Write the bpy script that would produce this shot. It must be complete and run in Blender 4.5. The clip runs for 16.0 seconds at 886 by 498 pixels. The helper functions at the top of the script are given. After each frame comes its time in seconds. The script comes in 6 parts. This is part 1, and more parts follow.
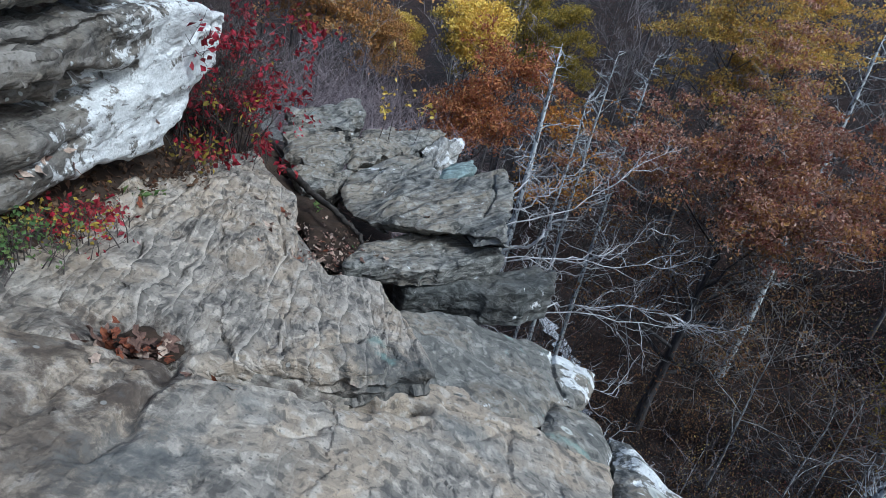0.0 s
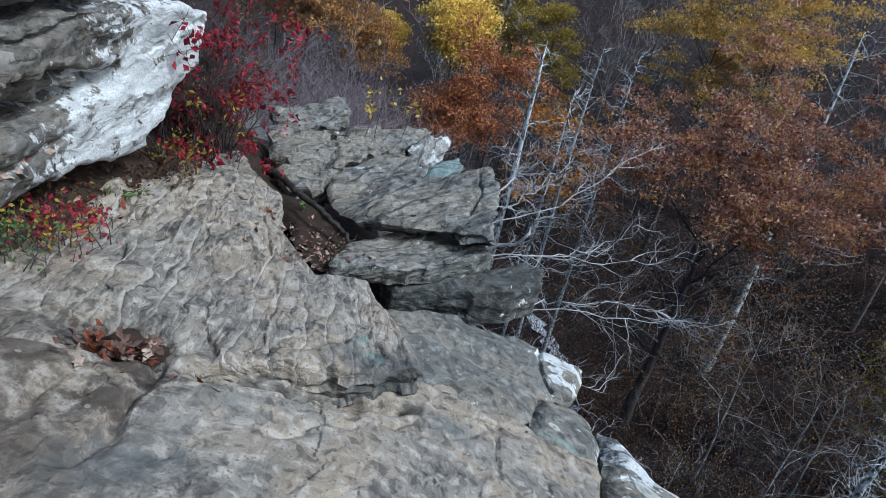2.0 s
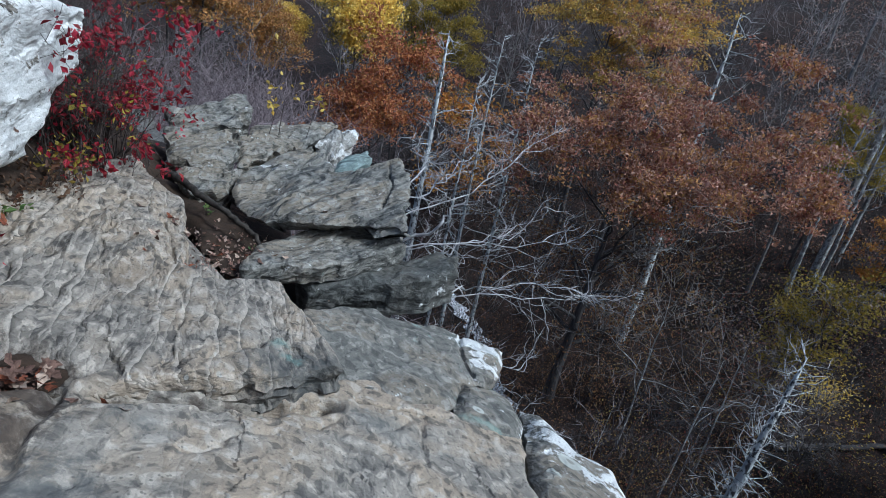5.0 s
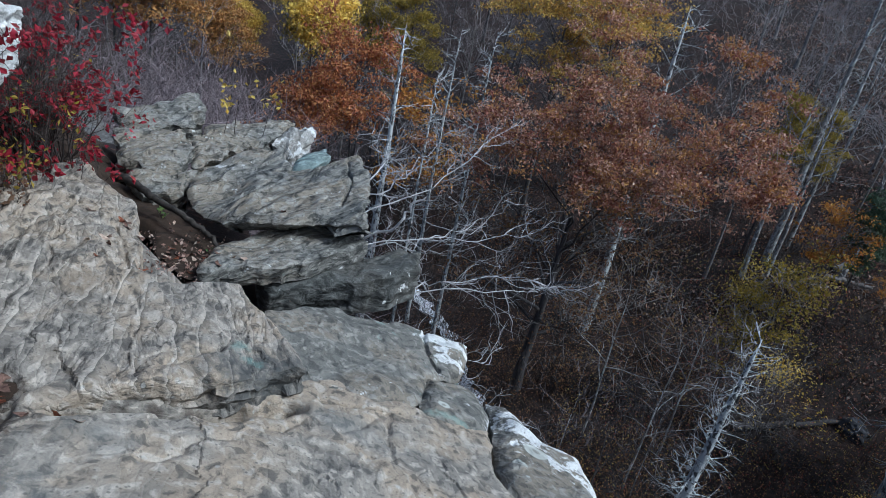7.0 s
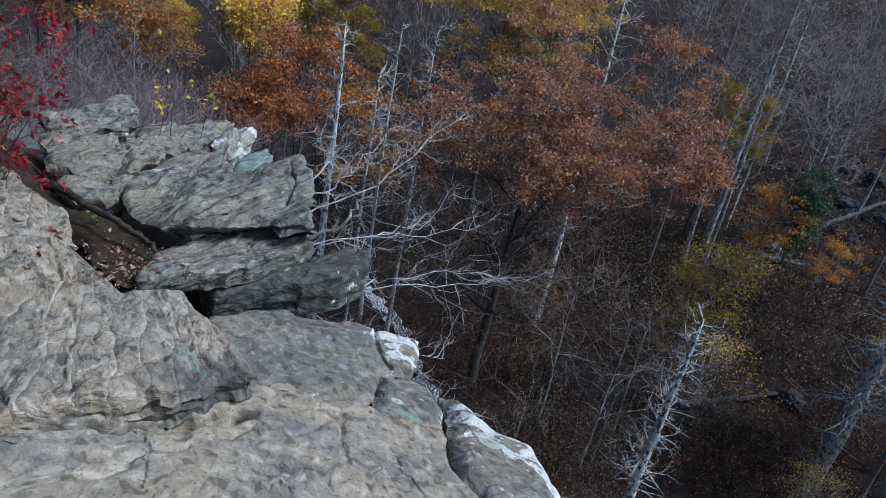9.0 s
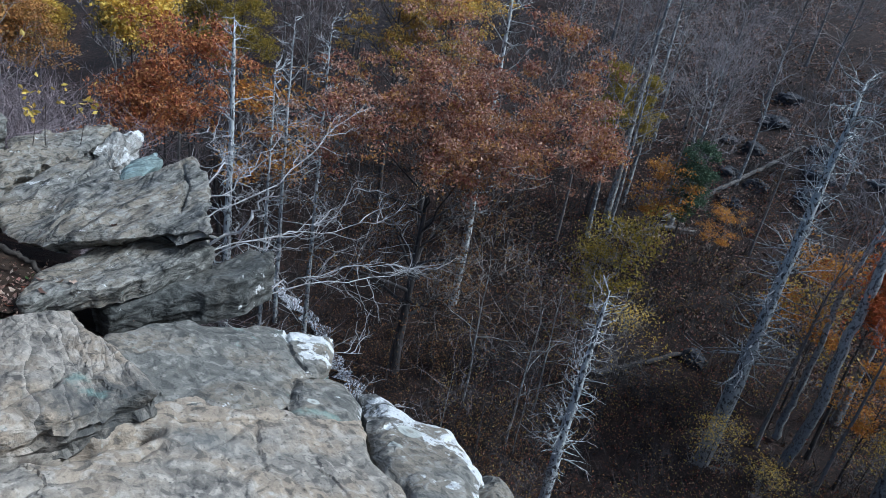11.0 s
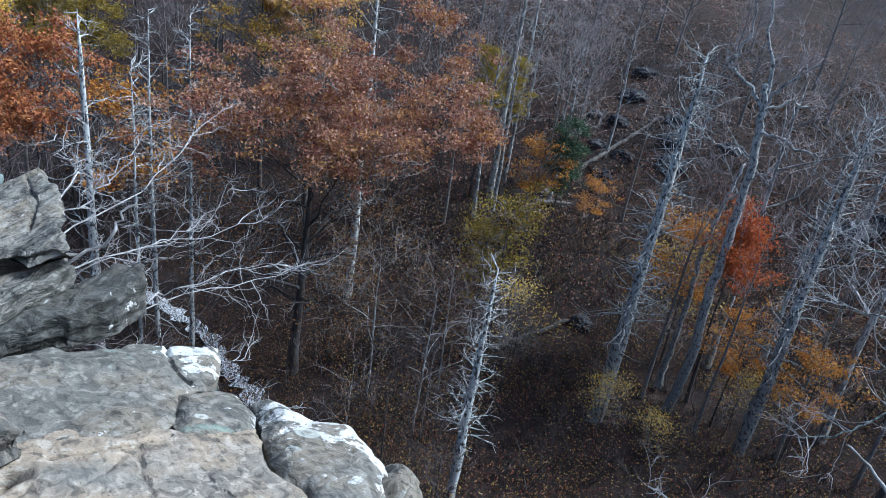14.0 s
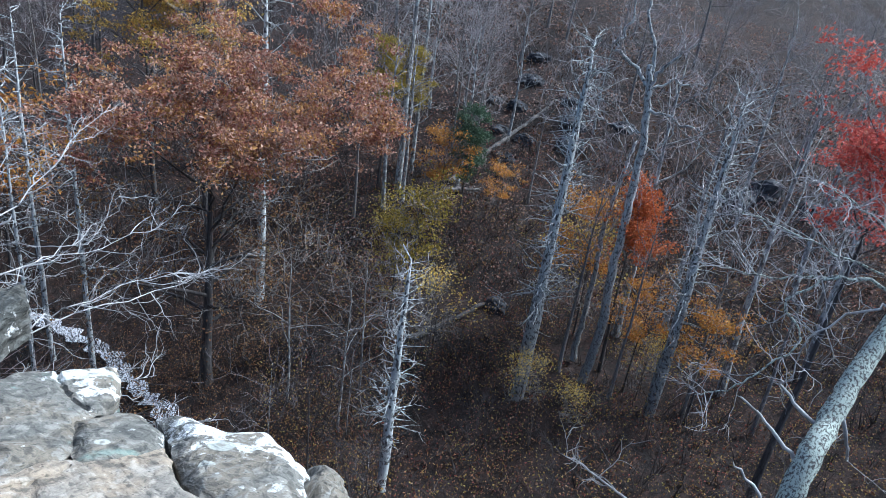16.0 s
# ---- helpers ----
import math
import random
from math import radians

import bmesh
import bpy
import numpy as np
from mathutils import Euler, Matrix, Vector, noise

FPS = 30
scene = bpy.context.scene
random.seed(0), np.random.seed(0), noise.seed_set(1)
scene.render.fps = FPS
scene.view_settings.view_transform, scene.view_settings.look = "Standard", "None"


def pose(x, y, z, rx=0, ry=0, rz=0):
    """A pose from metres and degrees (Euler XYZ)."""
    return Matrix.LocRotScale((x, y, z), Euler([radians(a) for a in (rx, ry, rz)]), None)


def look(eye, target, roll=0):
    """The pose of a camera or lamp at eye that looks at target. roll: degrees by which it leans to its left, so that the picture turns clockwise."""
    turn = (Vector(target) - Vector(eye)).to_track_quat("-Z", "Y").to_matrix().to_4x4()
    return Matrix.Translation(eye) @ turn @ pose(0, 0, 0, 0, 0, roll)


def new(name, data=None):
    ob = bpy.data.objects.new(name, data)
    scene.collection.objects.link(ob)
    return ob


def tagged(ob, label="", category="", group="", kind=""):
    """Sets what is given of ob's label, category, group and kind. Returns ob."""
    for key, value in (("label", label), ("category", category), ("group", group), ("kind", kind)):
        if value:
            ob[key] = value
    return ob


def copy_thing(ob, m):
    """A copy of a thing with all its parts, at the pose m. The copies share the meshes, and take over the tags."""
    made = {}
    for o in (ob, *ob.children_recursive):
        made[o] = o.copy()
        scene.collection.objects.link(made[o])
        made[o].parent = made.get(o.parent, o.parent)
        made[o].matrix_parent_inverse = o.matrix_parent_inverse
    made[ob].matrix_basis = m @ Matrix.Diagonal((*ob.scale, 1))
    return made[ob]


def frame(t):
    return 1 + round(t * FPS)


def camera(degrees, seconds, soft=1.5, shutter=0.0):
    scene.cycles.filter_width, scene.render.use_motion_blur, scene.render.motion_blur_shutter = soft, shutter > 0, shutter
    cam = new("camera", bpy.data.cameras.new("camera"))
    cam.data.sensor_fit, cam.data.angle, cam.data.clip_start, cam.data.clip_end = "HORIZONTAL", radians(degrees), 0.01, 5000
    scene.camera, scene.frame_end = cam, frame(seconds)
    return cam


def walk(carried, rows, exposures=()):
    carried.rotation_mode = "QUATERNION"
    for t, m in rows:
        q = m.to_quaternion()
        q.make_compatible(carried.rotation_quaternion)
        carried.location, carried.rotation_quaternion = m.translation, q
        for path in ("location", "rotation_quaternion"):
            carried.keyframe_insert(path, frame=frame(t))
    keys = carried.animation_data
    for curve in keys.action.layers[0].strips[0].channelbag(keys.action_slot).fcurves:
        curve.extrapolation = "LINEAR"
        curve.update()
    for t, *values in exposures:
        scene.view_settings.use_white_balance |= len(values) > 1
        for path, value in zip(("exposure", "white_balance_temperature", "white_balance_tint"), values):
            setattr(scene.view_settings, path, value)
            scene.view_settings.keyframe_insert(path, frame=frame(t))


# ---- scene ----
from mathutils.geometry import delaunay_2d_cdt

cam = camera(71.2, 16.0, soft=0.7, shutter=0.2)
# seconds, eye, heading to the right of +y, pitch, roll
ROWS = (
    (0.0, 0.0, 0.0, 1.8, -13.26, -25.38, 12.69), (0.5, 0.001, -0.001, 1.802, -13.55, -25.46, 12.73),
    (1.0, 0.001, 0.0, 1.803, -13.13, -25.43, 12.72), (1.5, 0.003, 0.001, 1.803, -12.67, -25.38, 12.72),
    (2.0, 0.006, 0.001, 1.804, -11.97, -25.29, 12.69), (2.5, 0.011, 0.001, 1.807, -10.81, -25.17, 12.64),
    (3.0, 0.018, 0.002, 1.811, -9.42, -25.05, 12.53), (3.5, 0.025, 0.004, 1.813, -7.67, -24.87, 12.45),
    (4.0, 0.032, 0.004, 1.816, -6.11, -24.73, 12.32), (6.5, 0.056, 0.008, 1.824, -0.96, -24.25, 11.88),
    (7.0, 0.062, 0.008, 1.828, 0.0, -24.22, 11.85), (7.5, 0.067, 0.008, 1.831, 1.27, -24.08, 11.7),
    (8.0, 0.074, 0.007, 1.835, 2.29, -24.01, 11.65), (10.5, 0.13, -0.009, 1.861, 11.14, -23.26, 10.74),
    (11.0, 0.146, -0.012, 1.868, 13.68, -23.12, 10.45), (11.5, 0.16, -0.013, 1.874, 16.06, -22.95, 10.17),
    (12.0, 0.169, -0.015, 1.879, 17.88, -22.85, 10.02), (12.5, 0.177, -0.016, 1.882, 19.43, -22.76, 9.87),
    (13.0, 0.185, -0.018, 1.886, 20.84, -22.69, 9.69), (13.5, 0.195, -0.023, 1.891, 22.5, -22.6, 9.5),
    (14.0, 0.207, -0.031, 1.897, 24.62, -22.5, 9.29), (14.5, 0.219, -0.038, 1.902, 26.86, -22.4, 9.04),
    (15.0, 0.231, -0.04, 1.903, 28.8, -22.29, 8.78), (15.5, 0.244, -0.038, 1.902, 31.08, -22.19, 8.51),
    (16.0, 0.256, -0.034, 1.9, 33.33, -22.1, 8.23))
PATH = []
for t, ex, ey, ez, yaw, pitch, roll in ROWS:
    a, b = radians(yaw), radians(pitch)
    PATH.append((t, look((ex, ey, ez), (ex + math.sin(a) * math.cos(b), ey + math.cos(a) * math.cos(b), ez + math.sin(b)), roll)))
walk(cam, PATH, exposures=((0.0, 0.44, 5200, 2), (8.0, 0.37, 5200, 2), (10.5, 0.34, 5180, 2), (11.5, 0.8, 5180, 2), (13.5, 0.88, 5180, 2), (14.5, 1.12, 5200, 2), (16.0, 1.26, 5200, 2)))

# ---- light: an overcast autumn sky ----
SUN_AZ, SUN_EL = 104.0, 49.0
world = bpy.data.worlds.new("overcast_sky")
scene.world = world
world.use_nodes = True
wn = world.node_tree.nodes
sky = wn.new("ShaderNodeTexSky")
sky.sky_type, sky.sun_disc = "NISHITA", False
sky.sun_elevation, sky.sun_rotation = radians(SUN_EL), radians(SUN_AZ)
sky.air_density, sky.dust_density, sky.ozone_density = 1.0, 6.0, 1.0
world.node_tree.links.new(sky.outputs[0], wn["Background"].inputs["Color"])
wn["Background"].inputs["Strength"].default_value = 0.09
sun_data = bpy.data.lights.new("sun", "SUN")
sun_data.energy, sun_data.angle, sun_data.color = 2.0, radians(12), (1.0, 0.96, 0.9)
sun = new("sun", sun_data)
sun.matrix_world = look((30 * math.sin(radians(SUN_AZ)), 30 * math.cos(radians(SUN_AZ)), 30 * math.tan(radians(SUN_EL))), (0, 0, 0))

# ---- noise for shaping ----
PERM = np.random.RandomState(7).permutation(512)
PERM = np.concatenate([PERM, PERM, PERM])
GRAD = np.random.RandomState(8).normal(size=(512, 3))
GRAD /= np.linalg.norm(GRAD, axis=1)[:, None]


def pn(x, y, z):
    """Gradient noise on arrays, about -1 to 1."""
    x, y, z = np.broadcast_arrays(np.asarray(x, float), np.asarray(y, float), np.asarray(z, float))
    xi, yi, zi = np.floor(x).astype(int), np.floor(y).astype(int), np.floor(z).astype(int)
    xf, yf, zf = x - xi, y - yi, z - zi
    u, v, w = (f * f * f * (f * (f * 6 - 15) + 10) for f in (xf, yf, zf))
    out = 0
    for i in (0, 1):
        for j in (0, 1):
            for k in (0, 1):
                h = PERM[(PERM[(PERM[(xi + i) % 512] + yi + j) % 512] + zi + k) % 512]
                g = GRAD[h]
                d = g[..., 0] * (xf - i) + g[..., 1] * (yf - j) + g[..., 2] * (zf - k)
                out = out + d * (u if i else 1 - u) * (v if j else 1 - v) * (w if k else 1 - w)
    return out * 1.6


def fbm(x, y, z, octaves=4, gain=0.5):
    s, a = 0, 1
    for o in range(octaves):
        s = s + a * pn(x * 2**o + 7 * o, y * 2**o, z * 2**o + 3 * o)
        a *= gain
    return s


# ---- materials ----
def nodes_of(name, rough=0.85):
    m = bpy.data.materials.new(name)
    m.use_nodes = True
    nt = m.node_tree
    bsdf = nt.nodes["Principled BSDF"]
    bsdf.inputs["Roughness"].default_value = rough
    bsdf.inputs["Specular IOR Level"].default_value = 0.25
    return m, nt, bsdf


def mapped(nt, scale=(1, 1, 1), rot=(0, 0, 0), loc=(0, 0, 0)):
    tc = nt.nodes.new("ShaderNodeTexCoord")
    mp = nt.nodes.new("ShaderNodeMapping")
    mp.inputs["Scale"].default_value, mp.inputs["Rotation"].default_value, mp.inputs["Location"].default_value = scale, [radians(a) for a in rot], loc
    nt.links.new(tc.outputs["Object"], mp.inputs["Vector"])
    return mp.outputs["Vector"]


def tex_noise(nt, vec, scale, detail=6, rough=0.6, distort=0.0):
    n = nt.nodes.new("ShaderNodeTexNoise")
    n.inputs["Scale"].default_value, n.inputs["Detail"].default_value = scale, detail
    n.inputs["Roughness"].default_value, n.inputs["Distortion"].default_value = rough, distort
    if vec is not None:
        nt.links.new(vec, n.inputs["Vector"])
    return n.outputs["Fac"]


def ramp(nt, fac, stops):
    r = nt.nodes.new("ShaderNodeValToRGB")
    el = r.color_ramp.elements
    while len(el) < len(stops):
        el.new(0.5)
    for e, (p, c) in zip(el, stops):
        e.position = p
        e.color = (c, c, c, 1) if isinstance(c, (int, float)) else (*c, 1)
    nt.links.new(fac, r.inputs["Fac"])
    return r.outputs["Color"]


def mix(nt, fac, a, b, blend="MIX"):
    n = nt.nodes.new("ShaderNodeMix")
    n.data_type, n.blend_type = "RGBA", blend
    for sock, val in ((n.inputs[0], fac), (n.inputs[6], a), (n.inputs[7], b)):
        if isinstance(val, (int, float)):
            sock.default_value = val
        elif isinstance(val, tuple):
            sock.default_value = (*val, 1)
        else:
            nt.links.new(val, sock)
    return n.outputs[2]


def times(nt, a, b):
    n = nt.nodes.new("ShaderNodeMath")
    n.operation = "MULTIPLY"
    nt.links.new(a, n.inputs[0])
    if isinstance(b, (int, float)):
        n.inputs[1].default_value = b
    else:
        nt.links.new(b, n.inputs[1])
    return n.outputs[0]


def relief(nt, bsdf, height, dist, strength=1.0, before=None):
    b = nt.nodes.new("ShaderNodeBump")
    b.inputs["Distance"].default_value, b.inputs["Strength"].default_value = dist, strength
    nt.links.new(height, b.inputs["Height"])
    if before is not None:
        nt.links.new(before, b.inputs["Normal"])
    nt.links.new(b.outputs["Normal"], bsdf.inputs["Normal"])
    return b.outputs["Normal"]


def foliated(nt, dip, turn):
    """Coordinates of the rock's foliation: across the streaks, along them, and up through the layers."""
    tc = nt.nodes.new("ShaderNodeTexCoord")
    ca, sa = math.cos(radians(turn)), math.sin(radians(turn))
    out = nt.nodes.new("ShaderNodeCombineXYZ")
    for k, way in enumerate(((ca, sa, 0.0), (-sa, ca, 0.0), (-dip[0], -dip[1], 1.0))):
        d = nt.nodes.new("ShaderNodeVectorMath")
        d.operation = "DOT_PRODUCT"
        nt.links.new(tc.outputs["Object"], d.inputs[0])
        d.inputs[1].default_value = way
        nt.links.new(d.outputs["Value"], out.inputs[k])
    return out.outputs[0]


def drawn(nt, vec, scale, loc=(0, 0, 0)):
    mp = nt.nodes.new("ShaderNodeMapping")
    mp.inputs["Scale"].default_value, mp.inputs["Location"].default_value = scale, loc
    nt.links.new(vec, mp.inputs["Vector"])
    return mp.outputs["Vector"]


def ledgelets(nt, vec, scale, distortion):
    """Long parallel steps with one sharp edge each, 0 to 1."""
    w = nt.nodes.new("ShaderNodeTexWave")
    w.wave_type, w.bands_direction, w.wave_profile = "BANDS", "X", "SAW"
    for key, value in (("Scale", scale), ("Distortion", distortion), ("Detail", 3.0), ("Detail Scale", 1.3), ("Detail Roughness", 0.55)):
        w.inputs[key].default_value = value
    nt.links.new(vec, w.inputs["Vector"])
    return w.outputs["Fac"]


def rock_material(name, light, dark, tan, tan_amount, white, teal, seed=0.0, turn=24.0, crest=None, discs=(), stains_and_shade=(), dip=(-0.1, -0.19), grain=0.6, dips=0.5, flow=13.0):
    """Weathered schist: fine ridges along the foliation, tan scouring, grey mottling, pits, pale and blue-green lichen."""
    m, nt, bsdf = nodes_of(name, 0.9)
    plain = mapped(nt, loc=(seed, seed * 0.7, 0))
    fol = foliated(nt, dip, turn)
    n_big = tex_noise(nt, plain, 1.5, 4, 0.55, 0.5)
    n_mid = tex_noise(nt, drawn(nt, fol, (5.5, 5.5 - 3.6 * grain, 8.0), (seed, 1.3, 0.2)), 1.0, 5, 0.5, 0.9)
    n_blot = tex_noise(nt, drawn(nt, fol, (12.0, 12.0 - 6.0 * grain, 18.0), (2.2, seed, 0.7)), 1.0, 4, 0.5, 0.5)
    n_where = tex_noise(nt, drawn(nt, fol, (4.0, 2.0, 4.0), (seed, 3.1, 1.4)), 1.0, 5, 0.55, 0.5)
    steps_1 = ledgelets(nt, drawn(nt, fol, (1.0, 0.3, 1.6), (seed, 0.4, 0.0)), 2.0, flow)
    steps_2 = ledgelets(nt, drawn(nt, fol, (1.0, 0.4, 1.6), (0.7, seed, 0.0)), 4.6, flow)
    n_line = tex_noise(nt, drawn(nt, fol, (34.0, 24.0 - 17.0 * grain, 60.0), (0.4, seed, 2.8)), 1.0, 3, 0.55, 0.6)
    n_fine = tex_noise(nt, plain, 70.0, 4, 0.7)
    grey = tuple(0.5 * a + 0.5 * b for a, b in zip(light, dark))
    col = mix(nt, ramp(nt, n_mid, ((0.4, 0.0), (0.46, 0.7), (0.55, 1.0))), grey, light)
    col = mix(nt, times(nt, ramp(nt, n_big, ((0.42, 0.0), (0.54, 1.0))), tan_amount * 0.85), col, tan)
    col = mix(nt, ramp(nt, n_big, ((0.34, 0.7), (0.43, 0.0))), col, grey)
    col = mix(nt, ramp(nt, n_blot, ((0.37, 0.6 + 0.25 * grain), (0.44, 0.0))), col, dark)
    col = mix(nt, ramp(nt, n_blot, ((0.54, 0.0), (0.62, 0.75))), col, tuple(min(1, c * 1.5) for c in light))
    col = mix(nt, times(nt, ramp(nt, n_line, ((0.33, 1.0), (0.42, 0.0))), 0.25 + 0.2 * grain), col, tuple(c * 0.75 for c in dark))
    here_1 = ramp(nt, n_where, ((0.5 - 0.12 * grain, 0.0), (0.62 - 0.12 * grain, grain)))
    here_2 = ramp(nt, n_where, ((0.42 + 0.1 * grain, grain), (0.52 + 0.1 * grain, 0.0)))
    # Each step's foot is coloured dark as its shadow, its crest pale.
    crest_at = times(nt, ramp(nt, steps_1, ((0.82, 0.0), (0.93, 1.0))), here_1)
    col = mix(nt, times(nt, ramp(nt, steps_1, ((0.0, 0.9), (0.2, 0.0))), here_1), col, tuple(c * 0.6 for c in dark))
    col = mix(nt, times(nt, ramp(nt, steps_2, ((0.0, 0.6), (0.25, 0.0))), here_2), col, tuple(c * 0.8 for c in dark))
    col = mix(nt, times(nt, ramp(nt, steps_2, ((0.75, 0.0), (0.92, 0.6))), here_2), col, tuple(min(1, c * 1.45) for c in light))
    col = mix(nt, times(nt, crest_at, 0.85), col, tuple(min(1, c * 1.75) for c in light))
    # Pits are dark spots of colour only, nothing is sunk.
    pit = nt.nodes.new("ShaderNodeTexVoronoi")
    pit.inputs["Scale"].default_value = 26.0
    nt.links.new(plain, pit.inputs["Vector"])
    pit_at = times(nt, ramp(nt, pit.outputs["Distance"], ((0.12, 1.0), (0.24, 0.0))), ramp(nt, n_blot, ((0.46, 0.0), (0.54, 0.6))))
    col = mix(nt, pit_at, col, tuple(c * 0.8 for c in dark))
    col = mix(nt, 0.4, col, ramp(nt, n_fine, ((0.33, 0.62), (0.5, 1.0), (0.68, 1.25))), "MULTIPLY")
    n_rag = tex_noise(nt, plain, 9.0, 8, 0.75, 0.3)
    # Spots of their own tint: real stains, and shade put into the colour.
    for sx, sy, rx, ry, amount, tint in stains_and_shade:
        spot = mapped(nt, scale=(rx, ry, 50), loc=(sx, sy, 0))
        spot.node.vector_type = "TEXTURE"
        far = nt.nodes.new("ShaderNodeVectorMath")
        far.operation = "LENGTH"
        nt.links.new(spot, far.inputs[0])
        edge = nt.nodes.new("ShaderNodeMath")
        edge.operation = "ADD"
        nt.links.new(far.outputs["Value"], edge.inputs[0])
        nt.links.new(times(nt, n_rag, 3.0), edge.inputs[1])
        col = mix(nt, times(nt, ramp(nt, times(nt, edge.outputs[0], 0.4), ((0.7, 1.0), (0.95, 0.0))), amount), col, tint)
    lich = tex_noise(nt, mapped(nt, loc=(seed + 3.1, 1.7, 0.4)), 5.5, 9, 0.68, 0.3)
    w_edge = 0.74 - 0.34 * white
    w_mask = ramp(nt, lich, ((w_edge, 0.0), (w_edge + 0.03, 1.0)))
    if crest is not None:
        dot = nt.nodes.new("ShaderNodeVectorMath")
        dot.operation = "DOT_PRODUCT"
        nt.links.new(mapped(nt), dot.inputs[0])
        dot.inputs[1].default_value = crest[0]
        mr = nt.nodes.new("ShaderNodeMapRange")
        mr.inputs["From Min"].default_value, mr.inputs["From Max"].default_value = crest[1]
        nt.links.new(dot.outputs["Value"], mr.inputs["Value"])
        add = nt.nodes.new("ShaderNodeMath")
        add.operation = "ADD"
        nt.links.new(lich, add.inputs[0])
        nt.links.new(times(nt, mr.outputs[0], 0.28), add.inputs[1])
        w_mask = ramp(nt, add.outputs[0], ((0.66, 0.0), (0.7, 1.0)))
    w_col = mix(nt, ramp(nt, n_fine, ((0.36, 0.0), (0.58, 1.0))), (0.46, 0.475, 0.48), (0.66, 0.675, 0.68))
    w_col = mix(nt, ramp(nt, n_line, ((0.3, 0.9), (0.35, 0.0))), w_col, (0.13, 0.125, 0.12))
    w_col = mix(nt, ramp(nt, n_blot, ((0.36, 0.5), (0.46, 0.0))), w_col, (0.36, 0.365, 0.37))
    col = mix(nt, times(nt, w_mask, 0.94 if white > 0.02 else 0.0), col, w_col)
    lich2 = tex_noise(nt, mapped(nt, loc=(9.1 - seed, 4.7, 2.4)), 3.6, 9, 0.66, 0.3)
    t_edge = 0.78 - 0.3 * teal
    t_mask = times(nt, ramp(nt, lich2, ((t_edge, 0.0), (t_edge + 0.05, 1.0))), ramp(nt, n_fine, ((0.35, 0.2), (0.5, 1.0))))
    col = mix(nt, times(nt, t_mask, 0.75 if teal > 0.02 else 0.0), col, (0.21, 0.3, 0.28))
    spots = nt.nodes.new("ShaderNodeTexVoronoi")
    spots.inputs["Scale"].default_value = 9.0
    nt.links.new(plain, spots.inputs["Vector"])
    s_mask = times(nt, ramp(nt, spots.outputs["Distance"], ((0.1, 1.0), (0.14, 0.0))), ramp(nt, n_big, ((0.5, 0.0), (0.56, 1.0))))
    col = mix(nt, times(nt, s_mask, 0.35 + white), col, (0.42, 0.44, 0.43))
    for cx, cy, cz, rad in discs:
        dist = nt.nodes.new("ShaderNodeVectorMath")
        dist.operation = "DISTANCE"
        nt.links.new(mapped(nt), dist.inputs[0])
        dist.inputs[1].default_value = (cx, cy, cz)
        ring = ramp(nt, times(nt, dist.outputs["Value"], 1 / rad), ((0.0, 0.2), (0.28, 0.3), (0.4, 1.0), (0.85, 1.0), (1.0, 0.0)))
        col = mix(nt, times(nt, ring, 0.8), col, (0.44, 0.46, 0.43))
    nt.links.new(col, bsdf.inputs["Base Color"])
    b1 = relief(nt, bsdf, n_mid, 0.14 * dips, 1.0)
    b2 = relief(nt, bsdf, n_blot, 0.035 * dips, 1.0, b1)
    b3 = relief(nt, bsdf, times(nt, steps_1, here_1), 0.022, 1.0, b2)
    b4 = relief(nt, bsdf, times(nt, steps_2, here_2), 0.012, 1.0, b3)
    b5 = relief(nt, bsdf, n_line, 0.002 + 0.006 * dips, 1.0, b4)
    relief(nt, bsdf, n_fine, 0.0025, 0.8, b5)
    return m


# Dark slate of the overhanging nose, with its shade put into the colour.
SHADESLATE = (0.055, 0.06, 0.062)
# The first is real mud, and also shade painted in recesses and joints.
MUDSHADE, SLATE, TEAL = (0.055, 0.042, 0.034), (0.12, 0.13, 0.132), (0.22, 0.33, 0.3)
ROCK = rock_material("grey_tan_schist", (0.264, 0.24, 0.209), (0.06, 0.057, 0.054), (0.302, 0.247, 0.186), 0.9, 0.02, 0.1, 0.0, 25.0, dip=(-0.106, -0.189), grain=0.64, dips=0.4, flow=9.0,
                     stains_and_shade=((-1.9, 2.03, 0.42, 0.3, 0.92, MUDSHADE), (-2.1, 3.2, 0.14, 0.5, 0.3, MUDSHADE), (-2.5, 2.3, 0.3, 0.15, 0.4, MUDSHADE), (-2.3, 1.8, 0.3, 0.26, 0.5, MUDSHADE), (-0.84, 2.8, 0.48, 0.4, 0.6, SHADESLATE), (-0.66, 2.98, 0.4, 0.3, 0.6, SHADESLATE), (-1.0, 3.05, 0.1, 0.09, 0.45, TEAL), (-0.9, 2.95, 0.09, 0.06, 0.45, TEAL)))
